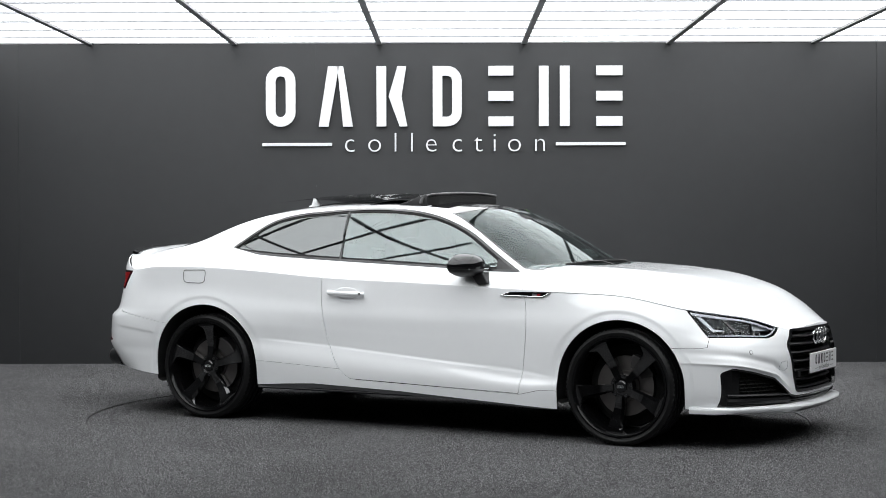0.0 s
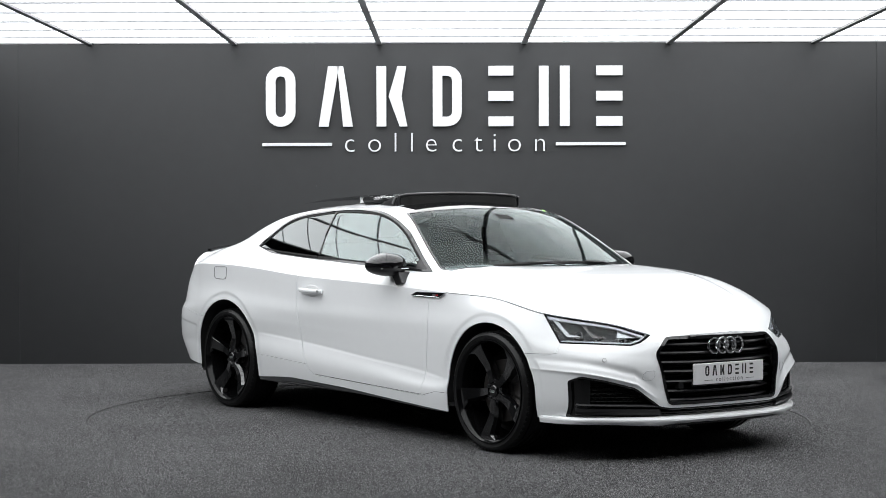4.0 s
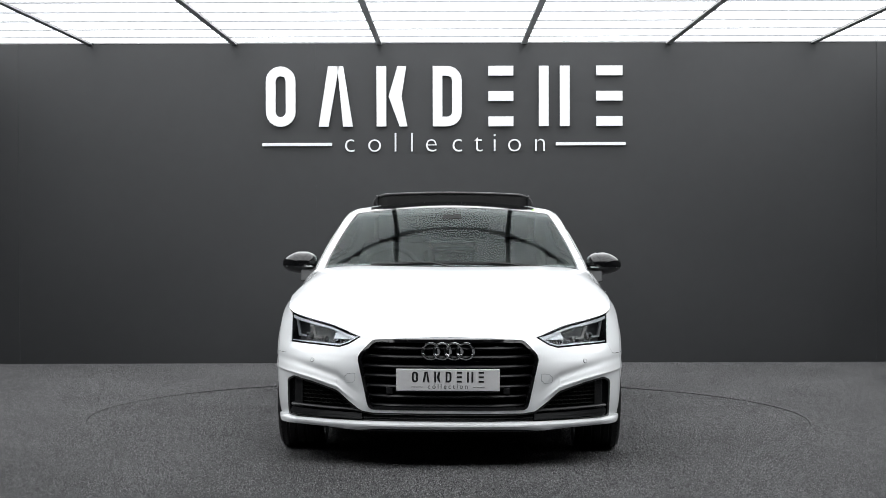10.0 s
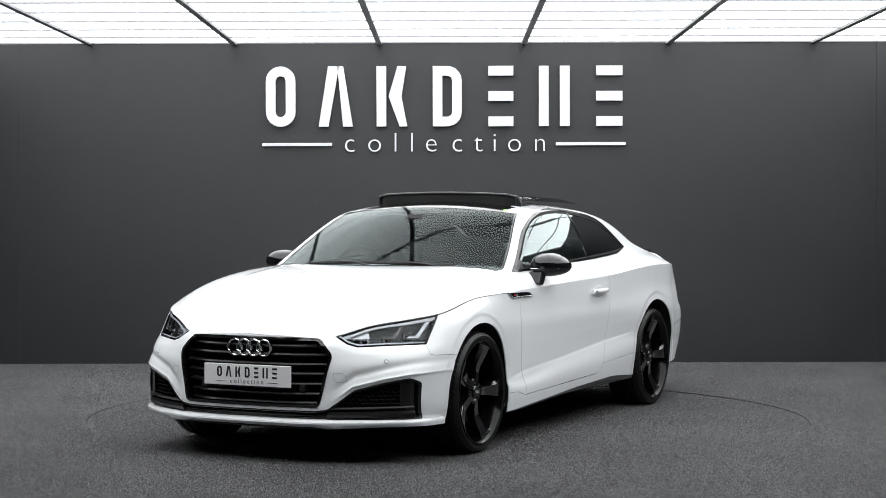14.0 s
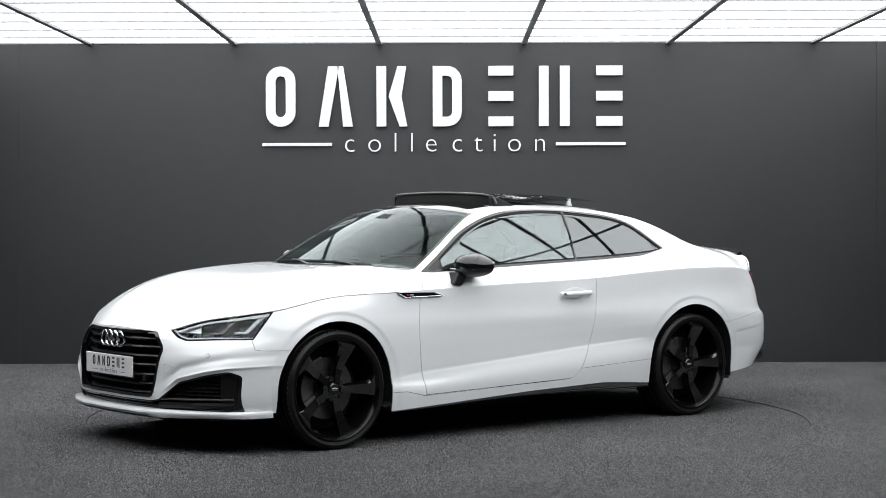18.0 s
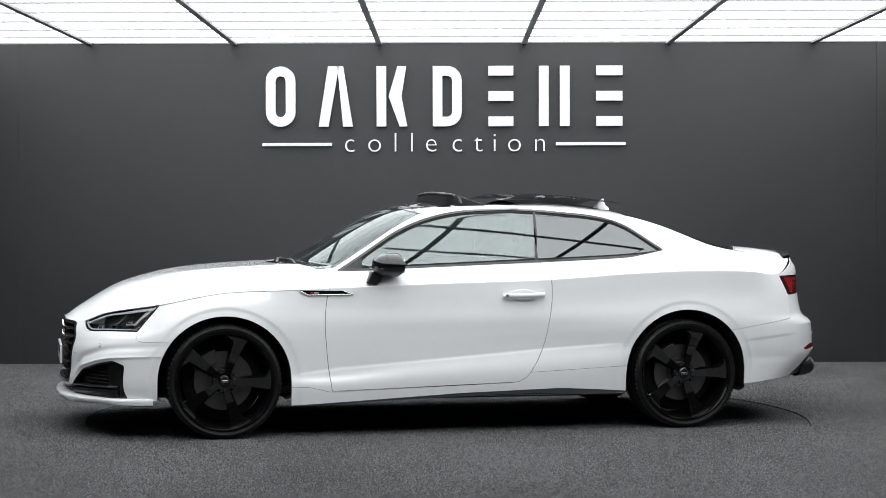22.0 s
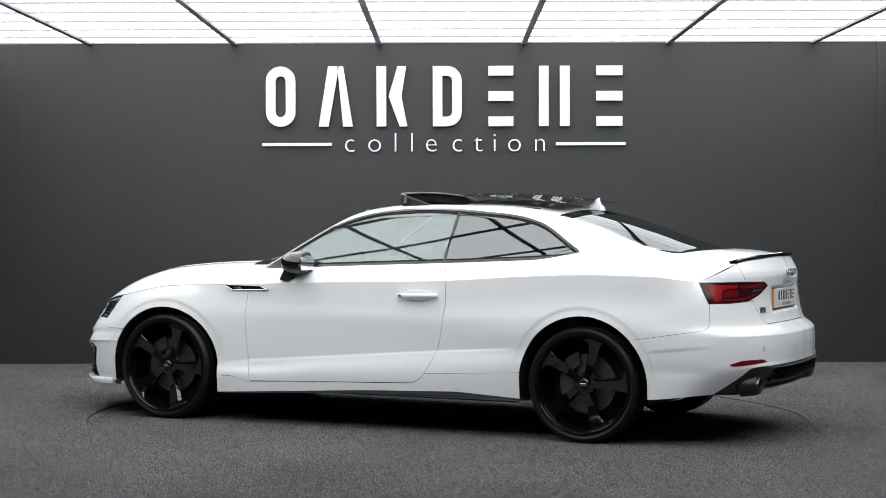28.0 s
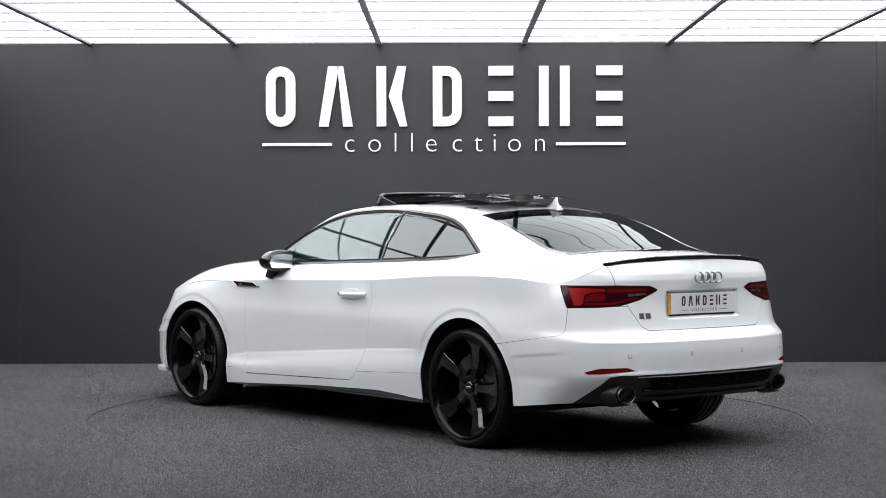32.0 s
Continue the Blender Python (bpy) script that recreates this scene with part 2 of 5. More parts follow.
def pile(parent, x0, x1, y0, y1, z, r0, r1, seed, wedge=False):
    """Short carpet tufts over a field, between two radii from the middle, as one mesh."""
    rng = np.random.default_rng(seed)
    step = 0.0071
    gx, gy = np.meshgrid(np.arange(x0, x1, step), np.arange(y0, y1, step))
    c = np.stack([gx.ravel(), gy.ravel()], 1)
    c += rng.uniform(-0.0035, 0.0035, c.shape)
    r = np.hypot(c[:, 0], c[:, 1])
    ok = (r > r0) & (r < r1)
    if wedge:
        ok &= np.abs(c[:, 0]) < 0.255 * (c[:, 1] + 11.6)
    c = c[ok]
    n = len(c)
    base = z + (floor_rise(c[:, 0], c[:, 1]) if wedge else 0.0)
    a0 = rng.uniform(0, 2 * math.pi, n)
    wide = rng.uniform(0.0030, 0.0054, n)
    V = np.zeros((n, 4, 3))
    for k in range(3):
        V[:, k, 0] = c[:, 0] + wide * np.cos(a0 + k * 2.0944)
        V[:, k, 1] = c[:, 1] + wide * np.sin(a0 + k * 2.0944)
        V[:, k, 2] = base - 0.003
    V[:, 3, :2] = c + rng.uniform(-0.003, 0.003, (n, 2))
    V[:, 3, 2] = base + rng.uniform(0.0005, 0.0055, n)
    F = (np.array([[0, 1, 3], [1, 2, 3]])[None] + 4 * np.arange(n)[:, None, None]).reshape(-1)
    me = bpy.data.meshes.new("carpet_nap")
    me.vertices.add(4 * n)
    me.vertices.foreach_set("co", V.reshape(-1))
    me.loops.add(6 * n)
    me.loops.foreach_set("vertex_index", F.astype(np.int32))
    me.polygons.add(2 * n)
    me.polygons.foreach_set("loop_start", np.arange(0, 6 * n, 3, dtype=np.int32))
    me.update()
    me.validate()
    me.materials.append(PILE)
    ob = new("carpet_nap", me)
    ob.parent = parent
    return tagged(ob, "speckled grey cut carpet nap", kind="stuff")


def build_room():
    # floor with a round opening for the turntable
    bm = bmesh.new()
    n = 128
    inner = [bm.verts.new((RING_R * math.cos(2 * math.pi * k / n), RING_R * math.sin(2 * math.pi * k / n), 0.005)) for k in range(n)]
    low = [bm.verts.new((v.co.x, v.co.y, -0.05)) for v in inner]
    def square(a):
        c, s = math.cos(a), math.sin(a)
        m = max(abs(c), abs(s))
        return (c / m * 14.0, s / m * 14.0 - 4.0, 0.005)
    rings = [inner]
    for f in [0.02 * i for i in range(1, 16)] + [0.45, 0.7, 1.0]:
        ring = []
        for k, v in enumerate(inner):
            ox, oy, _ = square(2 * math.pi * k / n)
            x, y = v.co.x + (ox - v.co.x) * f, v.co.y + (oy - v.co.y) * f
            ring.append(bm.verts.new((x, y, 0.005 + float(floor_rise(x, y)))))
        rings.append(ring)
    for k in range(n):
        j = (k + 1) % n
        for a, b in zip(rings, rings[1:]):
            bm.faces.new((a[k], a[j], b[j], b[k]))
        bm.faces.new((inner[k], low[k], low[j], inner[j]))
    floor = structure("floor", bm, CARPET, "grey speckled carpet floor round the turntable")
    pile(floor, -4.4, 4.4, -3.5, WALL_Y - 0.026, 0.005, RING_R + 0.006, 20.0, 5, wedge=True)
    structure("floor_pit", prism([(2.4 * math.cos(2 * math.pi * k / 64), 2.4 * math.sin(2 * math.pi * k / 64)) for k in range(64)], "z", -0.12, -0.05), DARK, "black pit under the turntable")
    # back wall in three flat boards: the outer two stand a little proud
    xl, xr = -3.642, 3.619
    structure("wall_back", box((xl, WALL_Y, -0.05), (xr, WALL_Y + 0.2, CEIL_Z + 0.1)), WALL, "dark grey painted back wall", lean=True)
    structure("wall_back_left", box((-8.0, WALL_Y - 0.005, -0.05), (xl, WALL_Y + 0.2, CEIL_Z + 0.1)), WALL, "dark grey painted wall board", lean=True)
    structure("wall_back_right", box((xr, WALL_Y - 0.005, -0.05), (8.0, WALL_Y + 0.2, CEIL_Z + 0.1)), WALL, "dark grey painted wall board", lean=True)
    # unseen walls close the room; dark sides stand near to dim the back wall
    structure("wall_west", box((-5.2, -15.0, -0.05), (-5.0, WALL_Y - 0.02, CEIL_Z + 0.1)), WALL, "unseen grey studio wall")
    structure("wall_east", box((5.0, -15.0, -0.05), (5.2, WALL_Y - 0.02, CEIL_Z + 0.1)), WALL, "unseen dark grey studio wall")
    structure("wall_front", box((-8.2, -15.2, -0.05), (8.2, -15.0, CEIL_Z + 0.1)), WALL2, "unseen grey studio wall")
    # thin board joint in the back wall
    structure("trim", box((-1.125, WALL_Y - 0.0015, 0.0), (-1.121, WALL_Y, CEIL_Z)), WALL, "fine joint between wall boards", lean=True)
    # ceiling of glowing panels
    bm = bmesh.new()
    x0 = 0.0264 - 0.6118
    y_lines = [WALL_Y - 0.518 - 0.5985 * k for k in range(30)]
    ys = [WALL_Y - 0.012] + [y for y in y_lines if y > LIGHT_END + 0.1] + [LIGHT_END]
    for k in range(-3, 4):
        xa, xb = x0 + 1.2235 * k, x0 + 1.2235 * (k + 1)
        for j, (ya, yb) in enumerate(zip(ys, ys[1:])):
            bm.faces.new([bm.verts.new(p) for p in ((xa, ya, CEIL_Z), (xa, yb, CEIL_Z), (xb, yb, CEIL_Z), (xb, ya, CEIL_Z))])
    ce = part("ceiling", moved(bm, LEAN), PANEL, None)
    tagged(ce, "glowing white ceiling of light panels", kind="structure")
    bm = bmesh.new()
    for y in ys[1:-1]:
        if y > 0.6:
            add_box(bm, (-4.25, y - 0.0065, CEIL_Z - 0.012), (4.3, y + 0.0065, CEIL_Z - 0.001))
    part("seam", moved(bm, LEAN), SEAM, ce)
    bm = bmesh.new()
    for y in ys[1:-1]:
        if y <= 0.6:
            add_box(bm, (-4.25, y - 0.022, CEIL_Z - 0.016), (4.3, y + 0.022, CEIL_Z - 0.002))
    for k in range(-3, 5):
        x = x0 + 1.2235 * k
        add_box(bm, (x - 0.023, LIGHT_END, CEIL_Z - 0.022), (x + 0.023, WALL_Y - 0.003, CEIL_Z - 0.0025))
    add_box(bm, (-8.0, WALL_Y - 0.012, CEIL_Z - 0.012), (8.0, WALL_Y - 0.002, CEIL_Z - 0.0005))
    part("grid_bar", moved(bm, LEAN), BAR, ce)
    for name, xa, xb in (("ceiling_west", -8.0, x0 - 3 * 1.2235), ("ceiling_east", x0 + 4 * 1.2235, 8.0)):
        structure(name, box((xa, LIGHT_END, CEIL_Z), (xb, WALL_Y - 0.02, CEIL_Z + 0.05)), WALL, "plain dark ceiling beside the light panels", lean=True)
    # unseen dark ceiling, added to hold light back from the camera's side
    structure("ceiling_front", box((-8.0, -15.0, CEIL_Z), (8.0, LIGHT_END, CEIL_Z + 0.05)), WALL, "unseen dark ceiling past the end of the light panels")
    structure("roof_slab", box((-8.2, -15.2, CEIL_Z + 0.1), (8.2, WALL_Y + 0.2, CEIL_Z + 0.2)), WALL2, "plain slab above the light panels")


def build_turntable():
    bm = lathe([(RING_R - 0.008, -0.04), (RING_R - 0.008, -0.002), (RING_R - 0.010, 0.0)], 128, "z", caps=True)
    t = part("turntable", bm, CARPET, None)
    part("edge_trim", lathe([(RING_R - 0.009, -0.03), (RING_R - 0.009, -0.003), (RING_R - 0.005, -0.003), (RING_R - 0.005, -0.03)], 128, "z"), DARK, t, "black edge trim")
    pile(t, -RING_R, RING_R, -RING_R, RING_R, 0.0, 0.0, RING_R - 0.016, 6)
    return tagged(t, "round carpeted turntable flush with the floor", "turntable")


def flat_shape(kind, x, z, w, h, s):
    """Plain outline pieces, as lists of polygons in (x, z), of a sign mark of width w, height h and stroke s."""
    def stadium(x0, z0, x1, z1, left=True, right=True):
        r = (x1 - x0) / 2
        pts = []
        for cx, cz, a0, on in ((x1 - r, z1 - r, 0, right), (x0 + r, z1 - r, 90, left), (x0 + r, z0 + r, 180, left), (x1 - r, z0 + r, 270, right)):
            if on:
                pts += [(cx + r * math.cos(radians(a0 + k * 15)), cz + r * math.sin(radians(a0 + k * 15))) for k in range(7)]
            else:
                pts.append((x0 if a0 in (90, 180) else x1, z1 if a0 in (0, 90) else z0))
        return pts
    if kind in ("ring", "round"):
        a = stadium(x, z, x + w, z + h, left=kind == "ring")
        b = stadium(x + s, z + s, x + w - s, z + h - s, left=kind == "ring")
        return [[a[i], a[(i + 1) % len(a)], b[(i + 1) % len(b)], b[i]] for i in range(len(a))]
    if kind == "wedge":
        return [[(x, z), (x + s, z), (x + w * 0.60, z + h), (x + w * 0.28, z + h)], [(x + w - s, z), (x + w, z), (x + w * 0.72, z + h), (x + w * 0.55, z + h)]]
    if kind == "posts":
        return [[(x, z), (x + s, z), (x + s, z + h), (x, z + h)], [(x + w - s, z), (x + w, z), (x + w, z + h), (x + w - s, z + h)]]
    if kind == "bars":
        return [[(x, z0), (x + w, z0), (x + w, z0 + s), (x, z0 + s)] for z0 in (z, z + (h - s) / 2, z + h - s)]
    # an upright with a solid triangle beside it
    return [[(x, z), (x + s, z), (x + s, z + h), (x, z + h)], [(x + s * 1.25, z + h * 0.5), (x + w - s * 0.8, z), (x + w, z), (x + w - s * 0.6, z + h * 0.5), (x + w - s * 0.1, z + h), (x + w - s, z + h)]]


MARKS = ((0.0, 52, "ring"), (93, 60, "wedge"), (195, 54, "spike"), (294, 51, "round"), (392, 44, "bars"), (481, 54, "posts"), (582, 46, "bars"))


def mark_pieces(kind, x, z, w, h, s, depth):
    """The mark's solid pieces: a closed ring is one piece, separate strokes are several."""
    polys = [prism(poly, "y", -depth, 0.0) for poly in flat_shape(kind, x, z, w, h, s)]
    if kind not in ("ring", "round"):
        return polys
    bm = bmesh.new()
    for b in polys:
        join_into(bm, b)
    bmesh.ops.remove_doubles(bm, verts=bm.verts, dist=1e-6)
    seen = {}
    for f in bm.faces:
        seen.setdefault(frozenset(v.index for v in f.verts), []).append(f)
    bmesh.ops.delete(bm, geom=[f for fs in seen.values() if len(fs) > 1 for f in fs], context="FACES_ONLY")
    return [bm]


def build_sign():
    k = 15.16 / 3167.0
    def X(px):
        return (px - 784) * k + PAN * 15.16 + (180 - 379) * k * math.sin(radians(ROLL))
    def Z(py):
        return 1.282 + (378.8 - py) * k
    root = tagged(new("wall_sign"), "white raised sign on the dark back wall", "sign")
    root.matrix_basis = LEAN @ Matrix.Translation((X(786), WALL_Y, Z(224.5)))
    for left, w, kind in MARKS:
        for bm in mark_pieces(kind, X(473 + left) - X(786), 0.0, w * k, 106 * k, 17 * k, 0.045):
            part("mark", moved(bm, Matrix.Translation((0, -0.015, 0))), SIGN, root)
    for a, b in ((466, 589), (984, 1107)):
        part("rule", box((X(a) - X(786), -0.04, Z(258) - Z(224)), (X(b) - X(786), -0.012, Z(252.5) - Z(224)), 0.002), SIGN, root)
    word = "collection"
    centres = (620, 664, 701, 730, 764, 810, 847, 876, 911, 956)
    for ch, c in zip(word, centres):
        bm = lettering(ch, 0.2377, 0.02, thin=0.0035)
        part("letter", moved(bm, Matrix.Translation((X(c) - X(786), -0.022, Z(268.5) - Z(224)))), SIGN, root)
    return root


# ---- the car's surfaces ----
def spline(knots, values):
    """Smooth curve through the values at the knots (cubic Hermite, finite differences); values may be vectors."""
    k, v = np.asarray(knots, float), np.asarray(values, float)
    if v.ndim == 1:
        v = v[:, None]
    d = np.diff(v, axis=0) / np.diff(k)[:, None]
    h = np.diff(k)
    m = np.empty_like(v)
    m[0], m[-1] = d[0], d[-1]
    w = (h[1:] / (h[:-1] + h[1:]))[:, None]
    m[1:-1] = d[:-1] * w + d[1:] * (1 - w)
    def at(t):
        t = np.asarray(t, float)
        i = np.clip(np.searchsorted(k, t, side="right") - 1, 0, len(k) - 2)
        u = np.clip((t - k[i]) / h[i], 0, 1)[..., None]
        hh = h[i][..., None]
        r = v[i] * (2 * u**3 - 3 * u**2 + 1) + v[i + 1] * (3 * u**2 - 2 * u**3) + m[i] * hh * (u**3 - 2 * u**2 + u) + m[i + 1] * hh * (u**3 - u**2)
        return r[..., 0] if r.shape[-1] == 1 else r
    return at


def profile(*pairs):
    """A smooth function of x through (x, value) pairs, given in any order."""
    p = sorted(pairs)
    return spline([a for a, _ in p], [b for _, b in p])


def ramp01(a, b, t):
    u = np.clip((t - a) / (b - a), 0, 1)
    return u * u * (3 - 2 * u)


# the lengthwise lines of the lower body, front centre to rear centre: x, y, z at seventeen stations
EDGE_TOP = ((2.245, 0, .660), (2.238, .20, .660), (2.165, .41, .650), (2.03, .585, .708), (1.90, .725, .737), (1.74, .832, .764), (1.38, .868, .829), (1.0, .873, .843), (.2, .899, .873),
            (-.6, .906, .899), (-1.0, .914, .927), (-1.38, .920, .944), (-1.78, .892, .940), (-2.03, .790, .925), (-2.165, .62, 1.005), (-2.255, .33, 1.032), (-2.285, 0, 1.040))
EDGE_UPPER = ((2.262, 0, .60), (2.252, .20, .60), (2.195, .42, .60), (2.09, .59, .61), (1.97, .745, .61), (1.76, .873, .64), (1.38, .914, .745), (1.0, .887, .74), (.2, .903, .74),
              (-.6, .909, .75), (-1.0, .916, .77), (-1.38, .924, .79), (-1.78, .898, .78), (-2.085, .805, .79), (-2.215, .60, .80), (-2.272, .33, .80), (-2.288, 0, .80))
EDGE_MID = ((2.268, 0, .54), (2.258, .21, .54), (2.207, .43, .55), (2.112, .605, .56), (1.995, .765, .565), (1.77, .890, .58), (1.38, .934, .66), (1.0, .899, .66), (.2, .908, .66),
            (-.6, .916, .67), (-1.0, .927, .68), (-1.38, .940, .69), (-1.78, .915, .685), (-2.11, .817, .675), (-2.258, .61, .675), (-2.318, .33, .675), (-2.334, 0, .675))
EDGE_BUMPER = ((2.27, 0, .48), (2.262, .22, .48), (2.215, .44, .49), (2.13, .615, .50), (2.015, .780, .50), (1.78, .900, .51), (1.38, .940, .58), (1.0, .901, .57), (.2, .903, .57),
               (-.6, .912, .60), (-1.0, .928, .61), (-1.38, .944, .62), (-1.78, .922, .62), (-2.14, .83, .615), (-2.315, .62, .615), (-2.385, .34, .612), (-2.405, 0, .610))
EDGE_CREASE = ((2.27, 0, .38), (2.262, .22, .38), (2.215, .44, .39), (2.13, .62, .40), (2.015, .785, .41), (1.79, .900, .41), (1.38, .935, .45), (1.0, .897, .375), (.2, .898, .43),
               (-.6, .904, .49), (-1.0, .918, .50), (-1.38, .942, .50), (-1.78, .918, .49), (-2.14, .835, .485), (-2.325, .63, .48), (-2.395, .34, .475), (-2.410, 0, .470))
EDGE_SILL = ((2.262, 0, .27), (2.254, .22, .27), (2.21, .44, .27), (2.125, .62, .27), (2.005, .785, .27), (1.79, .892, .28), (1.38, .925, .33), (1.0, .911, .292), (.2, .914, .325),
             (-.6, .917, .365), (-1.0, .922, .385), (-1.38, .935, .39), (-1.78, .905, .38), (-2.13, .825, .40), (-2.32, .63, .42), (-2.385, .34, .42), (-2.40, 0, .42))
EDGE_FOOT = ((2.20, 0, .195), (2.19, .22, .195), (2.15, .44, .195), (2.07, .62, .195), (1.96, .775, .19), (1.77, .875, .178), (1.38, .900, .18), (1.0, .900, .180), (.2, .902, .212),
             (-.6, .902, .228), (-1.0, .900, .212), (-1.38, .90, .235), (-1.78, .896, .262), (-2.06, .815, .292), (-2.25, .62, .305), (-2.33, .34, .31), (-2.35, 0, .31))
LINES = [np.array(e, float) for e in (EDGE_FOOT, EDGE_SILL, EDGE_CREASE, EDGE_BUMPER, EDGE_MID, EDGE_UPPER, EDGE_TOP)]
STATION = np.concatenate([[0], np.cumsum(np.linalg.norm(np.diff(LINES[3], axis=0), axis=1))])
LINE_AT = [spline(STATION, e) for e in LINES]
LEVEL = np.array([0, .10, .24, .40, .54, .70, 1.0])
HUBS = ((1.382, 0.334), (-1.382, 0.334))

_s = np.linspace(0, STATION[-1], 1500)
_top = LINE_AT[-1](_s)
_top[:, 0] = np.minimum.accumulate(_top[:, 0])


def edge_y(x):
    return np.interp(-np.asarray(x), -_top[:, 0], _top[:, 1])


def edge_z(x):
    return np.interp(-np.asarray(x), -_top[:, 0], _top[:, 2])


def grid_mesh(P, A):
    """Vertices (place, normal, parameters) and triangles of a grid of points P[i, j], with parameters A[i, j]."""
    du, dv = np.gradient(P, axis=0), np.gradient(P, axis=1)
    n = np.cross(du, dv)
    n /= np.linalg.norm(n, axis=2, keepdims=True) + 1e-12
    V = np.concatenate([P, n, A], axis=2).reshape(-1, 6 + A.shape[2])
    a, b = P.shape[:2]
    i = (np.arange(a - 1)[:, None] * b + np.arange(b - 1)).ravel()
    F = np.concatenate([np.stack([i, i + b, i + b + 1], 1), np.stack([i, i + b + 1, i + 1], 1)])
    return V, F


def lower_surface():
    s = np.unique(np.concatenate([np.linspace(0, STATION[-1], 330), np.linspace(0, STATION[5], 110), np.linspace(STATION[12], STATION[-1], 90)]))
    v = np.linspace(0, 1, 136)
    R = np.stack([c(s) for c in LINE_AT])
    P = spline(LEVEL, R.reshape(len(LEVEL), -1))(v).reshape(len(v), len(s), 3).transpose(1, 0, 2)
    x, y, z = P[..., 0], P[..., 1], P[..., 2]
    # a flat flare round each wheel arch
    for hx, hz in HUBS:
        d = np.hypot((x - hx) * 0.97, np.maximum(z - hz, 0) * (1.0 if hx > 0 else 0.964))
        P[..., 1] += np.where(y > 0.6, -0.005 * ramp01(0.422, 0.394, d), 0)
    # the fin above the front intakes
    fin = np.interp(y, (.44, .50, .565, .70, .80, .9), (.315, .357, .405, .443, .464, .475))
    amp = ramp01(.44, .56, y) * (x > 1.7)
    above = z - fin
    P[..., 0] += amp * (0.017 * np.exp(-np.where(above > 0, above / 0.016, -above / 0.007)) - 0.010 * np.exp(-((above - 0.055) / 0.020) ** 2))
    # a sharp shelf line round the rear bumper
    shelf = 0.006 * np.exp(-np.abs(z - .614) / .012)
    P[..., 0] -= np.where(x < -1.9, shelf * ramp01(.9, .7, y), 0)
    # the boot's rear face swells between the lip and the plate
    swell = np.interp(z, (.66, .70, .80, .88, .935, .965, .995, 1.035), (0, .006, .020, .034, .040, .034, .020, 0))
    P[..., 0] -= np.where(x < -1.9, swell * ramp01(.86, .60, y), 0)
    # a pressed facet on the rear bumper's corner
    P[..., 1] -= np.where((x < -1.6) & (y > .5), 0.004 * ramp01(.545, .53, z + (x + 1.9) * .10) * ramp01(.37, .43, z) * ramp01(-1.74, -1.82, x) * ramp01(-2.16, -2.0, x), 0)
    # recess for the rear plate
    P[..., 0] += np.where(x < -2, 0.020 * (1 - ramp01(.272, .292, y)) * ramp01(.728, .742, z) * (1 - ramp01(.866, .880, z)), 0)
    # the fine crease low on the doors
    line = np.interp(-x, (-.95, -.734, -.174, .485, .92), (.366, .392, .434, .486, .514))
    P[..., 1] += np.where(y > 0.6, 0.0035 * (1 - ramp01(-.007, .007, z - line)) * ramp01(1.0, .85, x) * ramp01(-1.05, -.8, x), 0)
    off = z - line
    P[..., 1] -= np.where(y > 0.6, 0.0032 * np.exp(-np.where(off > 0, off / .016, -off / .022)) * ramp01(1.0, .85, x) * ramp01(-1.05, -.8, x), 0)
    A = np.stack([np.broadcast_to(s[:, None], x.shape), np.broadcast_to(v[None], x.shape)], 2)
    V, F = grid_mesh(P, A)
    return V, F


deck_z = profile((2.25, .6605), (2.235, .668), (2.19, .702), (2.12, .746), (2.02, .802), (1.93, .845), (1.76, .897), (1.58, .933), (1.41, .951), (1.236, .964), (1.06, .973), (.9, .979), (.5, .995), (0, 1.006),
                 (-.6, 1.015), (-1.0, 1.030), (-1.38, 1.058), (-1.7, 1.076), (-1.9, 1.082), (-2.125, 1.069), (-2.22, 1.054), (-2.29, 1.041), (-2.32, 1.036))
deck_p = profile((2.25, 2.2), (2.05, 2.6), (1.8, 3.6), (1.4, 6.5), (.95, 10), (.5, 12), (-.6, 12), (-1.0, 10), (-1.38, 6.5), (-1.7, 4.2), (-1.95, 3.6), (-2.2, 2.6), (-2.32, 2.0))
top_z = profile((2.5, .05), (1.3, .76), (.924, .965), (.774, 1.055), (.614, 1.148), (.444, 1.24), (.27, 1.316), (.11, 1.350), (-.15, 1.368), (-.45, 1.373), (-.67, 1.369), (-.84, 1.357), (-1.01, 1.334),
                (-1.15, 1.308), (-1.36, 1.251), (-1.54, 1.194), (-1.71, 1.139), (-1.85, 1.097), (-1.95, 1.067), (-2.4, .88))
top_shift = profile((1.2, .2), (.2, .2), (-.2, .06), (-1.0, -.05), (-1.3, -.15), (-1.75, -.45), (-2.1, -.5))
top_crown = profile((1.0, .015), (.3, .03), (-.3, .05), (-.9, .046), (-1.3, .026), (-2, .011))
belt_y = profile((1.2, .77), (.9, .785), (.7, .795), (0, .806), (-.5, .802), (-.9, .785), (-1.1, .772), (-1.28, .757), (-1.5, .733), (-1.8, .688), (-2.1, .605), (-2.4, .47))


def side_y(x, z):
    d = z - 0.98
    return belt_y(x) - 0.415 * d - 0.38 * d * np.abs(d)


def shifted(x, y):
    return x + top_shift(x) * y * y


def cabin_top(x, y):
    return top_z(shifted(x, y)) - top_crown(x) * (y / 0.55) ** 2


def soft_max(a, b, k):
    h = np.clip(0.5 + 0.5 * (a - b) / k, 0, 1)
    return b + (a - b) * h + k * h * (1 - h)


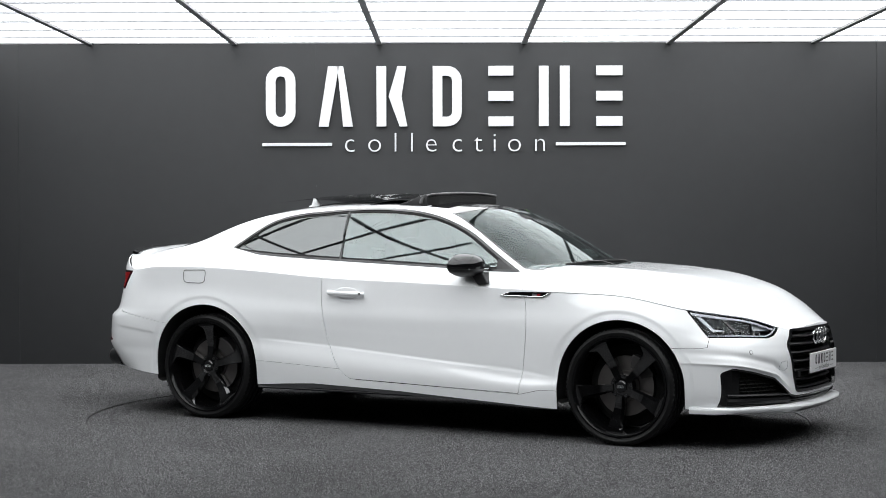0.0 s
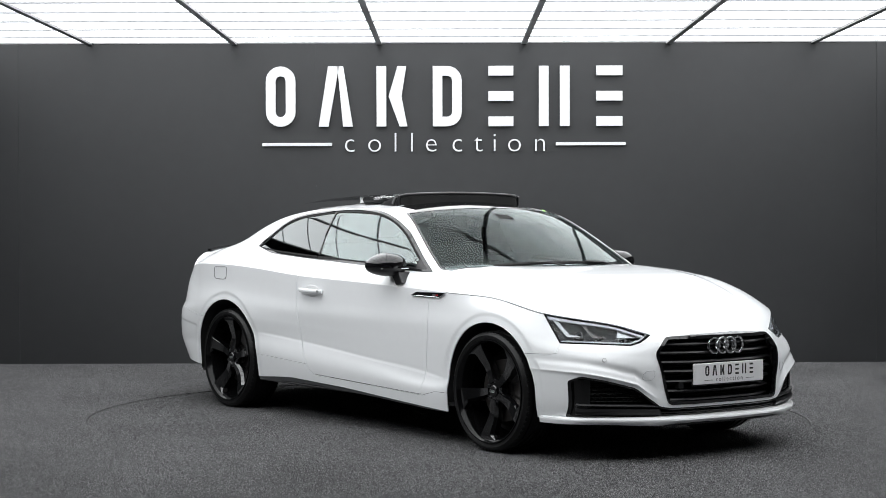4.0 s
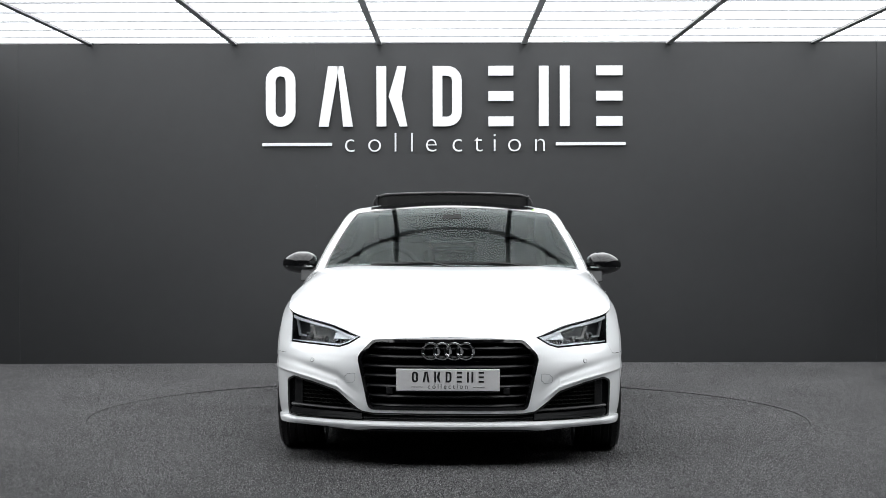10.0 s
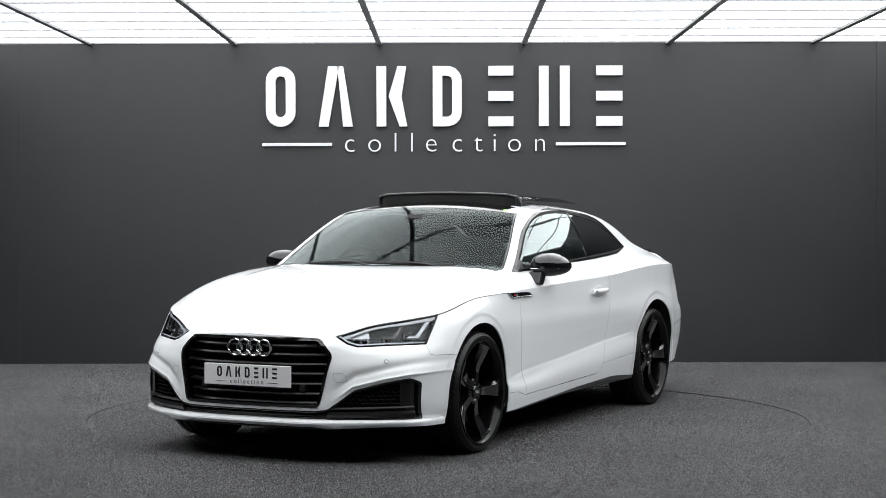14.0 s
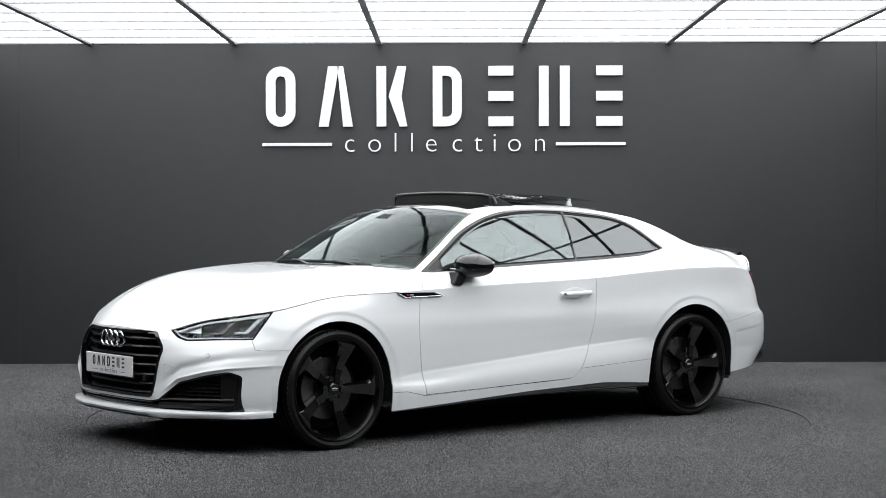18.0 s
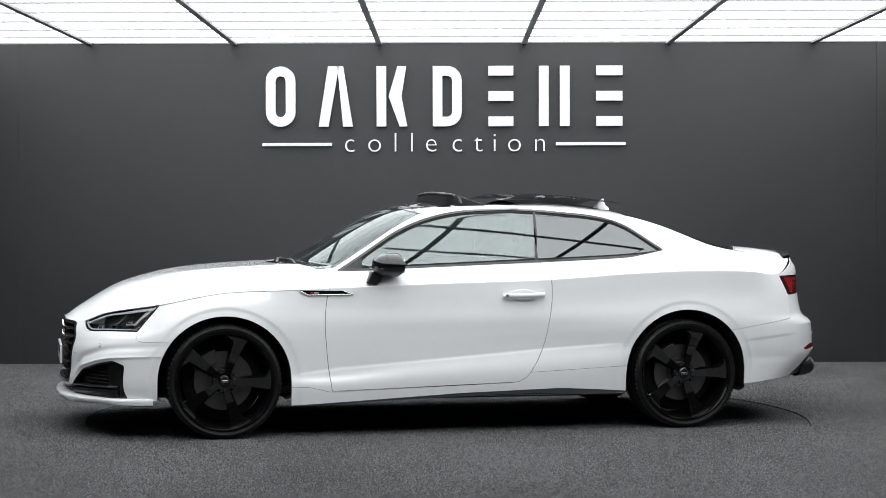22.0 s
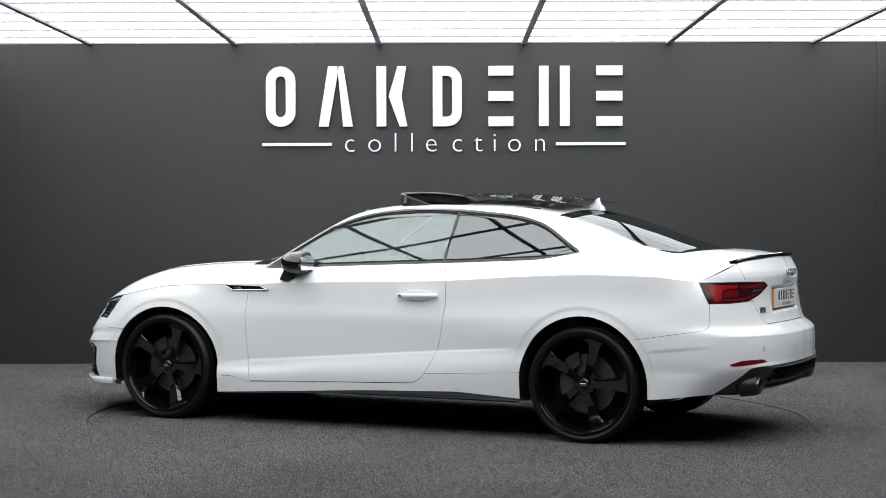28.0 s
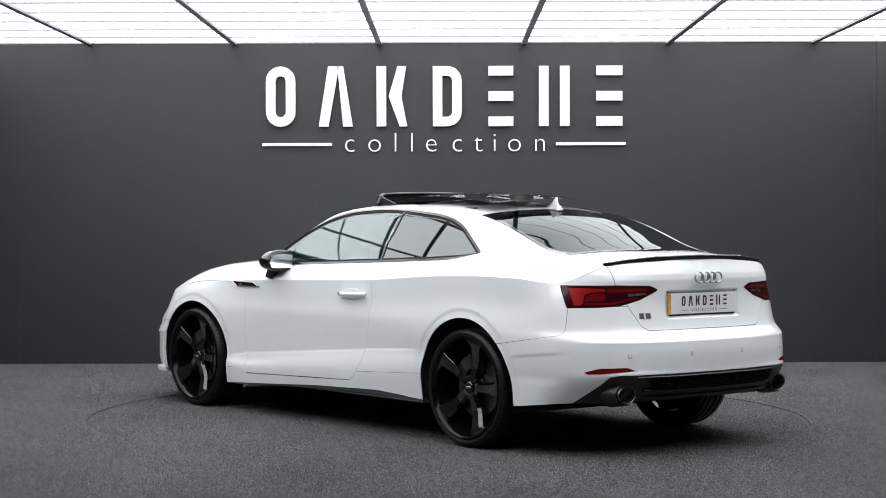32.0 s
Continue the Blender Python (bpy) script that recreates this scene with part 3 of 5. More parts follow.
def deck_top(x, y):
    ye, ze, zc = np.maximum(edge_y(x), 0.03), edge_z(x), deck_z(x)
    r = np.minimum(np.abs(y) / ye, 1.6)
    z = zc - (zc - ze) * r ** deck_p(x)
    # raised centre of the bonnet between two faint ridges
    ridge = np.interp(x, (.9, 2.2), (.56, .37))
    z = z + 0.006 * (1 - ramp01(-0.05, 0.03, np.abs(y) - ridge)) * ramp01(2.2, 1.9, x) * ramp01(.75, .95, x)
    return z


def upper_surface():
    c = 0.5 - 0.5 * np.cos(np.linspace(0, np.pi, 150))
    xs = np.unique(np.concatenate([2.2435 + (-2.282 - 2.2435) * c, np.linspace(2.2, -2.25, 230)]))[::-1]
    t = np.linspace(0, 1, 130) ** 1.35
    x = np.broadcast_to(xs[:, None], (len(xs), len(t)))
    z0 = 0.5
    fe = np.arctan2(edge_z(xs) - z0, np.maximum(edge_y(xs), 1e-3))
    phi = fe[:, None] + (np.pi / 2 - fe[:, None]) * t[None]
    cy, cz = np.cos(phi), np.sin(phi)
    lo, hi = np.zeros_like(phi), np.full_like(phi, 1.5)
    haunch = np.interp(-x, (-9, 1.0, 1.35, 9), (.0, .0, 1.0, 1.0))
    for _ in range(34):
        r = (lo + hi) / 2
        y, z = r * cy, z0 + r * cz
        a = deck_top(x, y) - z
        b = -soft_max((y - side_y(x, z)) * 0.9, z - cabin_top(x, y), 0.035)
        inside = soft_max(a, b, .008 + haunch * .065 * ramp01(.46, .64, y)) > 0
        lo, hi = np.where(inside, r, lo), np.where(inside, hi, r)
    P = np.stack([x, lo * cy, z0 + lo * cz], 2)
    # the blend lifts the edge slightly: hold it on the shared line
    P[:, 0, 1], P[:, 0, 2] = edge_y(xs), edge_z(xs)
    A = np.stack([x, np.broadcast_to(t[None], x.shape)], 2)
    return grid_mesh(P, A)


# ---- cutting and joining of surfaces ----
def compact(V, F):
    used = np.unique(F)
    new_i = np.full(len(V), -1)
    new_i[used] = np.arange(len(used))
    return V[used], new_i[F]


def keep(M, d):
    """The piece of the surface where d, a value per vertex, is positive, cut clean along d = 0."""
    V, F = M
    if len(F) == 0:
        return M
    d = np.where(np.abs(d) < 1e-7, 1e-7, d)
    s = d > 0
    c = s[F].sum(1)
    out = [F[c == 3]]
    def turn(T, want):
        k = np.argmax(s[T] == want, axis=1)
        return np.stack([T[np.arange(len(T)), (k + j) % 3] for j in range(3)], 1)
    one, two = turn(F[c == 1], True), turn(F[c == 2], False)
    edges = np.concatenate([one[:, [0, 1]], one[:, [0, 2]], two[:, [0, 1]], two[:, [0, 2]]])
    if len(edges):
        e = np.sort(edges, axis=1)
        u, inv = np.unique(e, axis=0, return_inverse=True)
        inv = np.asarray(inv).ravel()
        t = (d[u[:, 0]] / (d[u[:, 0]] - d[u[:, 1]]))[:, None]
        V2 = V[u[:, 0]] * (1 - t) + V[u[:, 1]] * t
        idx = len(V) + inv
        a, b = len(one), len(two)
        p, q, r, w = idx[:a], idx[a:2 * a], idx[2 * a:2 * a + b], idx[2 * a + b:]
        out += [np.stack([one[:, 0], p, q], 1), np.stack([two[:, 1], two[:, 2], w], 1), np.stack([two[:, 1], w, r], 1)]
        V = np.concatenate([V, V2])
    return compact(V, np.concatenate(out))


def inside_poly(poly):
    """Signed distance to a polygon in two coordinates, positive inside."""
    p = np.array(poly, float)
    q = np.roll(p, -1, axis=0)
    def at(a, b):
        best, cross = np.full(len(a), 1e9), np.zeros(len(a), int)
        for (x0, y0), (x1, y1) in zip(p, q):
            ex, ey = x1 - x0, y1 - y0
            t = np.clip(((a - x0) * ex + (b - y0) * ey) / (ex * ex + ey * ey + 1e-12), 0, 1)
            best = np.minimum(best, np.hypot(a - x0 - t * ex, b - y0 - t * ey))
            cross += ((y0 > b) != (y1 > b)) & (a < (x1 - x0) * (b - y0) / (y1 - y0 + 1e-15) + x0)
        return np.where(cross % 2 == 1, best, -best)
    return at


def rounded(poly, r, n=5):
    """Rounds the corners of a polygon."""
    out, m = [], len(poly)
    for i in range(m):
        p, a, b = (Vector(poly[j]) for j in (i, i - 1, (i + 1) % m))
        ra, rb = min(r, (a - p).length * 0.45), min(r, (b - p).length * 0.45)
        s, e = p + (a - p).normalized() * ra, p + (b - p).normalized() * rb
        out += [tuple(s * (1 - t) ** 2 + p * 2 * t * (1 - t) + e * t * t) for t in np.linspace(0, 1, n)]
    return out


def smooth_line(pts, n=40):
    """Points along a smooth open curve through pts."""
    p = np.array(pts, float)
    k = np.concatenate([[0], np.cumsum(np.linalg.norm(np.diff(p, axis=0), axis=1))])
    return [tuple(q) for q in spline(k, p)(np.linspace(0, k[-1], n))]


def mirror(M):
    V, F = M
    V = V.copy()
    V[:, 1] *= -1
    V[:, 4] *= -1
    return V, F[:, ::-1]


def both(M):
    """A half surface joined with its mirror image along the middle."""
    (V, F), B = M, mirror(M)
    n = len(V)
    mid = np.abs(V[:, 1]) < 1e-5
    other = np.where(mid, np.arange(n), np.arange(n) + n)
    V = V.copy()
    V[mid, 1] = 0
    V[mid, 4] = 0
    return compact(np.concatenate([V, B[0]]), np.concatenate([F, other[B[1]]]))


def merged(*Ms):
    Vs, Fs, n = [], [], 0
    w = min(M[0].shape[1] for M in Ms)
    for V, F in Ms:
        Vs.append(V[:, :w])
        Fs.append(F + n)
        n += len(V)
    return np.concatenate(Vs), np.concatenate(Fs)


def shell(M, thick, lift=0.0):
    """A sheet as a plate with edges: outer face, inner face, rim. Gives vertices, faces, normals."""
    V, F = M
    # outward is away from the middle of the car
    out = V[:, :3] - np.array([0, 0, 0.55])
    out[:, 0] *= 0.25
    N = V[:, 3:6] * np.where(np.sum(out * V[:, 3:6], axis=1) < 0, -1, 1)[:, None]
    fn = np.cross(V[F[:, 1], :3] - V[F[:, 0], :3], V[F[:, 2], :3] - V[F[:, 0], :3])
    flip = np.sum(fn * N[F].mean(1), axis=1) < 0
    F = np.where(flip[:, None], F[:, ::-1], F)
    P = V[:, :3] + N * lift
    Q = P - N * thick
    n = len(P)
    e = np.concatenate([F[:, [0, 1]], F[:, [1, 2]], F[:, [2, 0]]])
    key = np.sort(e, axis=1)
    _, first, cnt = np.unique(key, axis=0, return_index=True, return_counts=True)
    rim = e[first[cnt == 1]]
    rim = rim[~((np.abs(P[rim[:, 0], 1]) < 1e-4) & (np.abs(P[rim[:, 1], 1]) < 1e-4))]
    back = F[:, ::-1]
    faces = [tuple(f) for f in F] + [tuple(f) for f in back + n] + [(b, a, a + n, b + n) for a, b in rim]
    rn = np.cross(P[rim[:, 1]] - P[rim[:, 0]], N[rim[:, 0]])
    rn = rn / (np.linalg.norm(rn, axis=1, keepdims=True) + 1e-9)
    corners = np.concatenate([N[F].reshape(-1, 3), -N[back].reshape(-1, 3), np.repeat(rn, 4, axis=0)])
    return np.concatenate([P, Q]), faces, corners


def panel(name, M, material, parent, label="", thick=0.006, lift=0.0):
    V, F, N = shell(M, thick, lift)
    ob = new(name, mesh_of(name, V, F, material, N))
    ob.parent = parent
    return tagged(ob, label)


def xyz(M):
    return M[0][:, 0], M[0][:, 1], M[0][:, 2]


# outlines, in (x, z) from the side and (y, z) from the front or rear
DOOR_FRONT = ((.735, 1.02), (.733, .95), (.784, .841), (.807, .683), (.797, .485), (.770, .263))
DOOR_REAR = ((-.335, .297), (-.385, .325), (-.43, .385), (-.485, .489), (-.524, .654), (-.543, .802), (-.536, .901), (-.50, .997), (-.49, 1.03))
DOOR = smooth_line(DOOR_FRONT, 30) + smooth_line(DOOR_REAR, 40)
WINDOW_TOP = ((.725, .950), (.62, 1.015), (.514, 1.083), (.349, 1.183), (.182, 1.251), (.014, 1.291), (-.154, 1.309), (-.323, 1.315), (-.492, 1.310), (-.694, 1.293), (-.84, 1.279), (-.985, 1.250), (-1.08, 1.213), (-1.165, 1.160), (-1.245, 1.105), (-1.298, 1.068), (-1.308, 1.055))
BELT = ((-1.302, 1.043), (-1.154, 1.029), (-.687, 1.004), (-.321, .989), (.179, .968), (.62, .950))
WINDOW = smooth_line(WINDOW_TOP, 60) + smooth_line(BELT, 12)
GRILLE_HOLE = rounded(((-.40, .297), (.40, .297), (.459, .563), (.385, .640), (.36, .647), (-.36, .647), (-.385, .640), (-.459, .563)), 0.03)
LAMP = ((.95, .85), (.95, .618), (.70, .612), (.557, .605), (.51, .620), (.452, .655), (.40, .70), (.40, .85))
INTAKE = rounded(((-.02, .238), (.832, .233), (.838, .425), (.80, .449), (.70, .428), (.565, .389), (.50, .335), (.44, .290), (.38, .281), (-.02, .281)), 0.012)
TAIL = rounded(((1.0, .907), (.60, .909), (.395, .905), (.342, .882), (.45, .835), (.58, .803), (.70, .795), (1.0, .790)), 0.012)
BOOT = rounded(((-.63, 1.2), (.63, 1.2), (.615, 1.0), (.598, .90), (.47, .695), (.43, .672), (-.43, .672), (-.47, .695), (-.598, .90), (-.615, 1.0)), 0.02)
DIFFUSER = ((-.1, .445), (.645, .445), (.695, .437), (.79, .285), (.86, .1), (-.1, .1))


def arch(x, z):
    best = np.full(len(x), 9.0)
    for hx, hz in HUBS:
        best = np.minimum(best, np.hypot((x - hx) * 0.965, np.maximum(z - hz, 0) * (1.0 if hx > 0 else 0.964)) - 0.366)
    return best


def lamp_value(M):
    x, y, z = xyz(M)
    return np.minimum(np.minimum(inside_poly(LAMP)(y, z), x - (1.863 - 0.838 * (z - 0.62))), x - 1.5)


def tail_value(M):
    x, y, z = xyz(M)
    return np.minimum(np.minimum(inside_poly(TAIL)(y, z), (-2.02 - 0.49 * (.919 - z)) - x), -1.7 - x)


def front_poly(poly, M, x_min=1.6):
    x, y, z = xyz(M)
    return np.minimum(inside_poly(poly)(y, z), x - x_min)


def rear_poly(poly, M, x_max=-1.9):
    x, y, z = xyz(M)
    return np.minimum(inside_poly(poly)(y, z), x_max - x)


def take(M, value, gap=0.0):
    """Splits a surface: the piece inside, and the rest, with a gap between."""
    return keep(M, value(M) - gap / 2), keep(M, -value(M) - gap / 2)


def slab(M, lift, inset_value=None):
    V, F = M
    V = V.copy()
    out = V[:, :3] - np.array([0, 0, 0.55])
    out[:, 0] *= 0.25
    N = V[:, 3:6] * np.where(np.sum(out * V[:, 3:6], axis=1) < 0, -1, 1)[:, None]
    V[:, :3] += N * lift
    return V, F


def spot(M, y, z):
    """The point of a surface at this width and height, and its outward normal."""
    V = M[0]
    i = np.argmin((V[:, 1] - y) ** 2 + (V[:, 2] - z) ** 2)
    p, n = Vector(V[i, :3]), Vector(V[i, 3:6]).normalized()
    return p, n if n.dot(Vector((p.x * 0.25, p.y, 0))) > 0 else -n


def on_spot(bm, p, n, s):
    """Moves a bmesh that faces +x to the point p, facing n, mirrored for the other side."""
    q = Vector((n.x, s * n.y, n.z))
    return moved(bm, Matrix.Translation((p.x, s * p.y, p.z)) @ q.to_track_quat("X", "Z").to_matrix().to_4x4())


GAP = 0.0034


def build_car():
    car = tagged(new("car"), "white two-door coupe with black wheels and roof standing on the turntable", "car")
    low, up = lower_surface(), upper_surface()
    low = keep(low, np.where(low[0][:, 1] > 0.5, arch(low[0][:, 0], low[0][:, 2]), 1.0))

    # lamps and openings out of the lower body
    lamp, low = take(low, lamp_value, 0.006)
    tail, low = take(low, tail_value, 0.004)
    gr_in, low = take(low, lambda M: front_poly(GRILLE_HOLE, M), 0.0)
    gr_frame = keep(gr_in, 0.014 - front_poly(GRILLE_HOLE, gr_in))
    intake_in, low = take(low, lambda M: front_poly(INTAKE, M), 0.0)
    low = keep(low, np.where(low[0][:, 0] > 1.70, low[0][:, 2] - 0.224, 1.0))
    diff, low = take(low, lambda M: rear_poly(DIFFUSER, M, -2.0), 0.003)
    boot_low, low = take(low, lambda M: rear_poly(BOOT, M), GAP)
    door_low, low = take(low, lambda M: inside_poly(DOOR)(M[0][:, 0], M[0][:, 2]), GAP)
    sill_poly = ((1.2, .288), (.90, .288), (.775, .258), (.2, .278), (-.30, .293), (-.37, .318), (-.405, .353), (-1.2, .392), (-1.2, .1), (1.2, .1))
    sill, low = take(low, lambda M: inside_poly(sill_poly)(M[0][:, 0], M[0][:, 2]), 0.0022)
    blade, sill = take(sill, lambda M: np.interp(-M[0][:, 0], (-1.0, -.6, 0, .6, .8, 1.0), (.184, .205, .238, .256, .246, .232)) - M[0][:, 2], 0.002)
    fb = ((1.60, .552), (1.84, .556), (1.872, .562), (1.875, .62), (1.80, .80), (2.6, .80), (2.6, 0.0), (1.60, 0.0))
    bumper, low = take(low, lambda M: inside_poly(fb)(M[0][:, 0], M[0][:, 2]), 0.002)
    rb = ((-1.60, .585), (-1.70, .592), (-2.07, .650), (-2.09, .668), (-2.085, .80), (-3, .80), (-3, 0), (-1.6, 0))
    bumper_r, low = take(low, lambda M: inside_poly(rb)(M[0][:, 0], M[0][:, 2]), 0.002)
    fender, low = keep(low, low[0][:, 0] - 0.6), keep(low, 0.6 - low[0][:, 0])

    # the upper body
    def win_value(M):
        x, y, z = xyz(M)
        return np.minimum(np.minimum(inside_poly(WINDOW)(x, z), y - (side_y(x, z) - 0.05)), (side_y(x, z) + .006 - y) * 10.0)
    def screen_value(M):
        x, y, z = xyz(M)
        X = shifted(x, y)
        return np.minimum(np.minimum(X - .235, .96 - X), (side_y(x, z) - .056 - y) * 0.9)
    def rear_glass_value(M):
        x, y, z = xyz(M)
        X = shifted(x, y)
        edge = np.interp(-x, (1.05, 1.15, 1.75, 1.95), (.545, .555, .580, .578))
        d = np.minimum(np.minimum(-1.13 - X, X + 1.965), edge - y)
        return d - 0.0
    def hood_value(M):
        x, y, z = xyz(M)
        t = M[0][:, 7]
        return np.minimum(x - (.985 - .24 * (y / .76) ** 2), np.where(x > .9, (t - 0.0006) * 3.0, 1.0))
    win, up = take(up, win_value, 0.0)
    screen, up = take(up, screen_value, 0.004)
    rglass, up = take(up, rear_glass_value, 0.004)
    hood, up = take(up, lambda M: M[0][:, 0] - np.where(M[0][:, 1] < .76, 1.03 - .27 * (M[0][:, 1] / .76) ** 2, .76 + (M[0][:, 1] - .76) * 1.75), 0.0025)
    hood = keep(hood, hood[0][:, 7] - 0.0008)
    fender = keep(fender, np.where(fender[0][:, 0] > .93, .986 - fender[0][:, 7], 1.0))
    cowl, up = take(up, lambda M: np.minimum(np.minimum(M[0][:, 0] - .60, .72 - M[0][:, 1]), shifted(M[0][:, 0], M[0][:, 1]) - .95), 0.0)
    boot_up, up = take(up, lambda M: np.minimum(-1.975 - shifted(M[0][:, 0], M[0][:, 1]), .628 - M[0][:, 1]), GAP)
    door_up, up = take(up, lambda M: np.where(M[0][:, 2] < 1.06, inside_poly(DOOR)(M[0][:, 0], M[0][:, 2]), -1.0), GAP)
    header_poly = rounded(((.30, -.6), (.30, .50), (-.03, .505), (-.03, -.6)), 0.01)
    header, up = take(up, lambda M: np.where(M[0][:, 2] > 1.2, inside_poly(header_poly)(M[0][:, 0], M[0][:, 1]), -1.0), 0.003)
    hole_poly = rounded(((-.03, -.6), (-.03, .455), (-.47, .455), (-.47, -.6)), 0.01)
    _, up = take(up, lambda M: np.where(M[0][:, 2] > 1.2, inside_poly(hole_poly)(M[0][:, 0], M[0][:, 1]), -1.0), 0.0)
    fender_up, up = keep(up, up[0][:, 0] - 0.70), keep(up, 0.70 - up[0][:, 0])

    # panels
    panel("bonnet", both(hood), PAINT, car)
    for side in (lambda M: M, mirror):
        panel("front_wing", side(merged(fender, fender_up)), PAINT, car)
        d = panel("door", side(merged(door_low, door_up)), PAINT, car)
        panel("side_skirt", side(sill), PAINT, car)
        panel("sill_blade", side(slab(blade, -0.004)), SILLGREY, car, "dark grey sill blade")
    panel("body_side", merged(both(merged(low, up))), PAINT, car)
    fbump = panel("front_bumper", both(bumper), PAINT, car)
    rbump = panel("rear_bumper", both(bumper_r), PAINT, car)
    boot = panel("boot_lid", both(merged(boot_low, boot_up)), PAINT, car)
    panel("windscreen", both(screen), SCREEN, car, "green-tinted laminated windscreen", thick=0.004)
    sx, sy, sz = xyz(screen)
    SX = shifted(sx, sy)
    band = keep(screen, np.maximum(0.026 - np.minimum(SX - .235, .96 - SX), 0.009 - (side_y(sx, sz) - .056 - sy) * 0.9))
    panel("screen_border", both(band), TRIM, car, "black glass border", thick=0.001, lift=0.0015)
    panel("rear_window", both(rglass), REARGLASS, car, "dark tinted rear window", thick=0.004)
    band = keep(rglass, 0.025 - rear_glass_value(rglass))
    panel("rear_window_border", both(band), GLOSS, car, "black glass border", thick=0.001, lift=0.0015)
    # white filler, added to close gaps under the bonnet's rear corners
    raw = upper_surface()
    for cut in (lambda x, y, z: x - .72, lambda x, y, z: 1.15 - x, lambda x, y, z: y - .60):
        raw = keep(raw, cut(*xyz(raw)))
    raw = keep(raw, -screen_value(raw) - .004)
    raw = keep(raw, -win_value(raw))
    for side in (lambda M: M, mirror):
        panel("bonnet_gap_filler", side(slab(raw, -0.010)), PAINT, car, "white panel under the bonnet's rear corner")
    panel("scuttle", both(cowl), PLASTIC, car, "black plastic scuttle", lift=-0.035)
    panel("roof_header", both(header), GLOSS, car, "gloss black glass roof front", lift=-0.002)
    def post(M):
        x, z = M[0][:, 0], M[0][:, 2]
        return x - (-.478 + (z - .997) * (-.030 / .293))
    for side in (lambda M: M, mirror):
        glass_all = keep(win, win_value(win) - 0.022)
        panel("door_glass", side(slab(keep(glass_all, post(glass_all) - 0.008), -0.004)), SIDEGLASS, car, "lightly tinted door window", thick=0.004)
        panel("quarter_glass", side(slab(keep(glass_all, -post(glass_all) - 0.006), -0.004)), PRIVACY, car, "dark privacy quarter window", thick=0.004)
        frame_m = keep(win, 0.023 - win_value(win))
        panel("window_seal", side(keep(frame_m, win_value(frame_m) - 0.012)), DARK, car, "black rubber window seal", thick=0.008, lift=-0.001)
        panel("window_frame", side(keep(frame_m, 0.0125 - win_value(frame_m))), TRIM, car, "gloss black window surround", thick=0.010, lift=0.003)
        sail = keep(win, np.minimum(win[0][:, 0] - .575, win_value(win) - .010))
        panel("mirror_sail", side(sail), PLASTIC, car, "black plastic triangle behind the mirror", thick=0.006, lift=0.001)
        bp = keep(win, 0.008 - np.abs(post(win)))
        panel("pillar_strip", side(bp), GLOSS, car, "gloss black door pillar strip", thick=0.006, lift=0.000)

    build_front(car, fbump, lamp, gr_frame, gr_in, intake_in, bumper)
    build_rear(car, rbump, boot, tail, diff, bumper_r, boot_low)
    build_sides(car, low)
    build_roof(car, up)
    build_under(car)
    build_cabin(car)
    for hx, hz in HUBS:
        for s in (1, -1):
            build_wheel(car, hx, s)
    for o in car.children_recursive:
        if o.parent is car:
            o.location = Vector(o.location) + OFF
    return car


def front_x(y, z=0.5):
    """How far forward the nose stands at this width."""
    return np.interp(abs(y), (0, .22, .44, .62, .785, .90), (2.27, 2.262, 2.215, 2.13, 2.015, 1.79))


def rear_x(y):
    return np.interp(abs(y), (0, .34, .62, .83), (-2.412, -2.397, -2.327, -2.142))


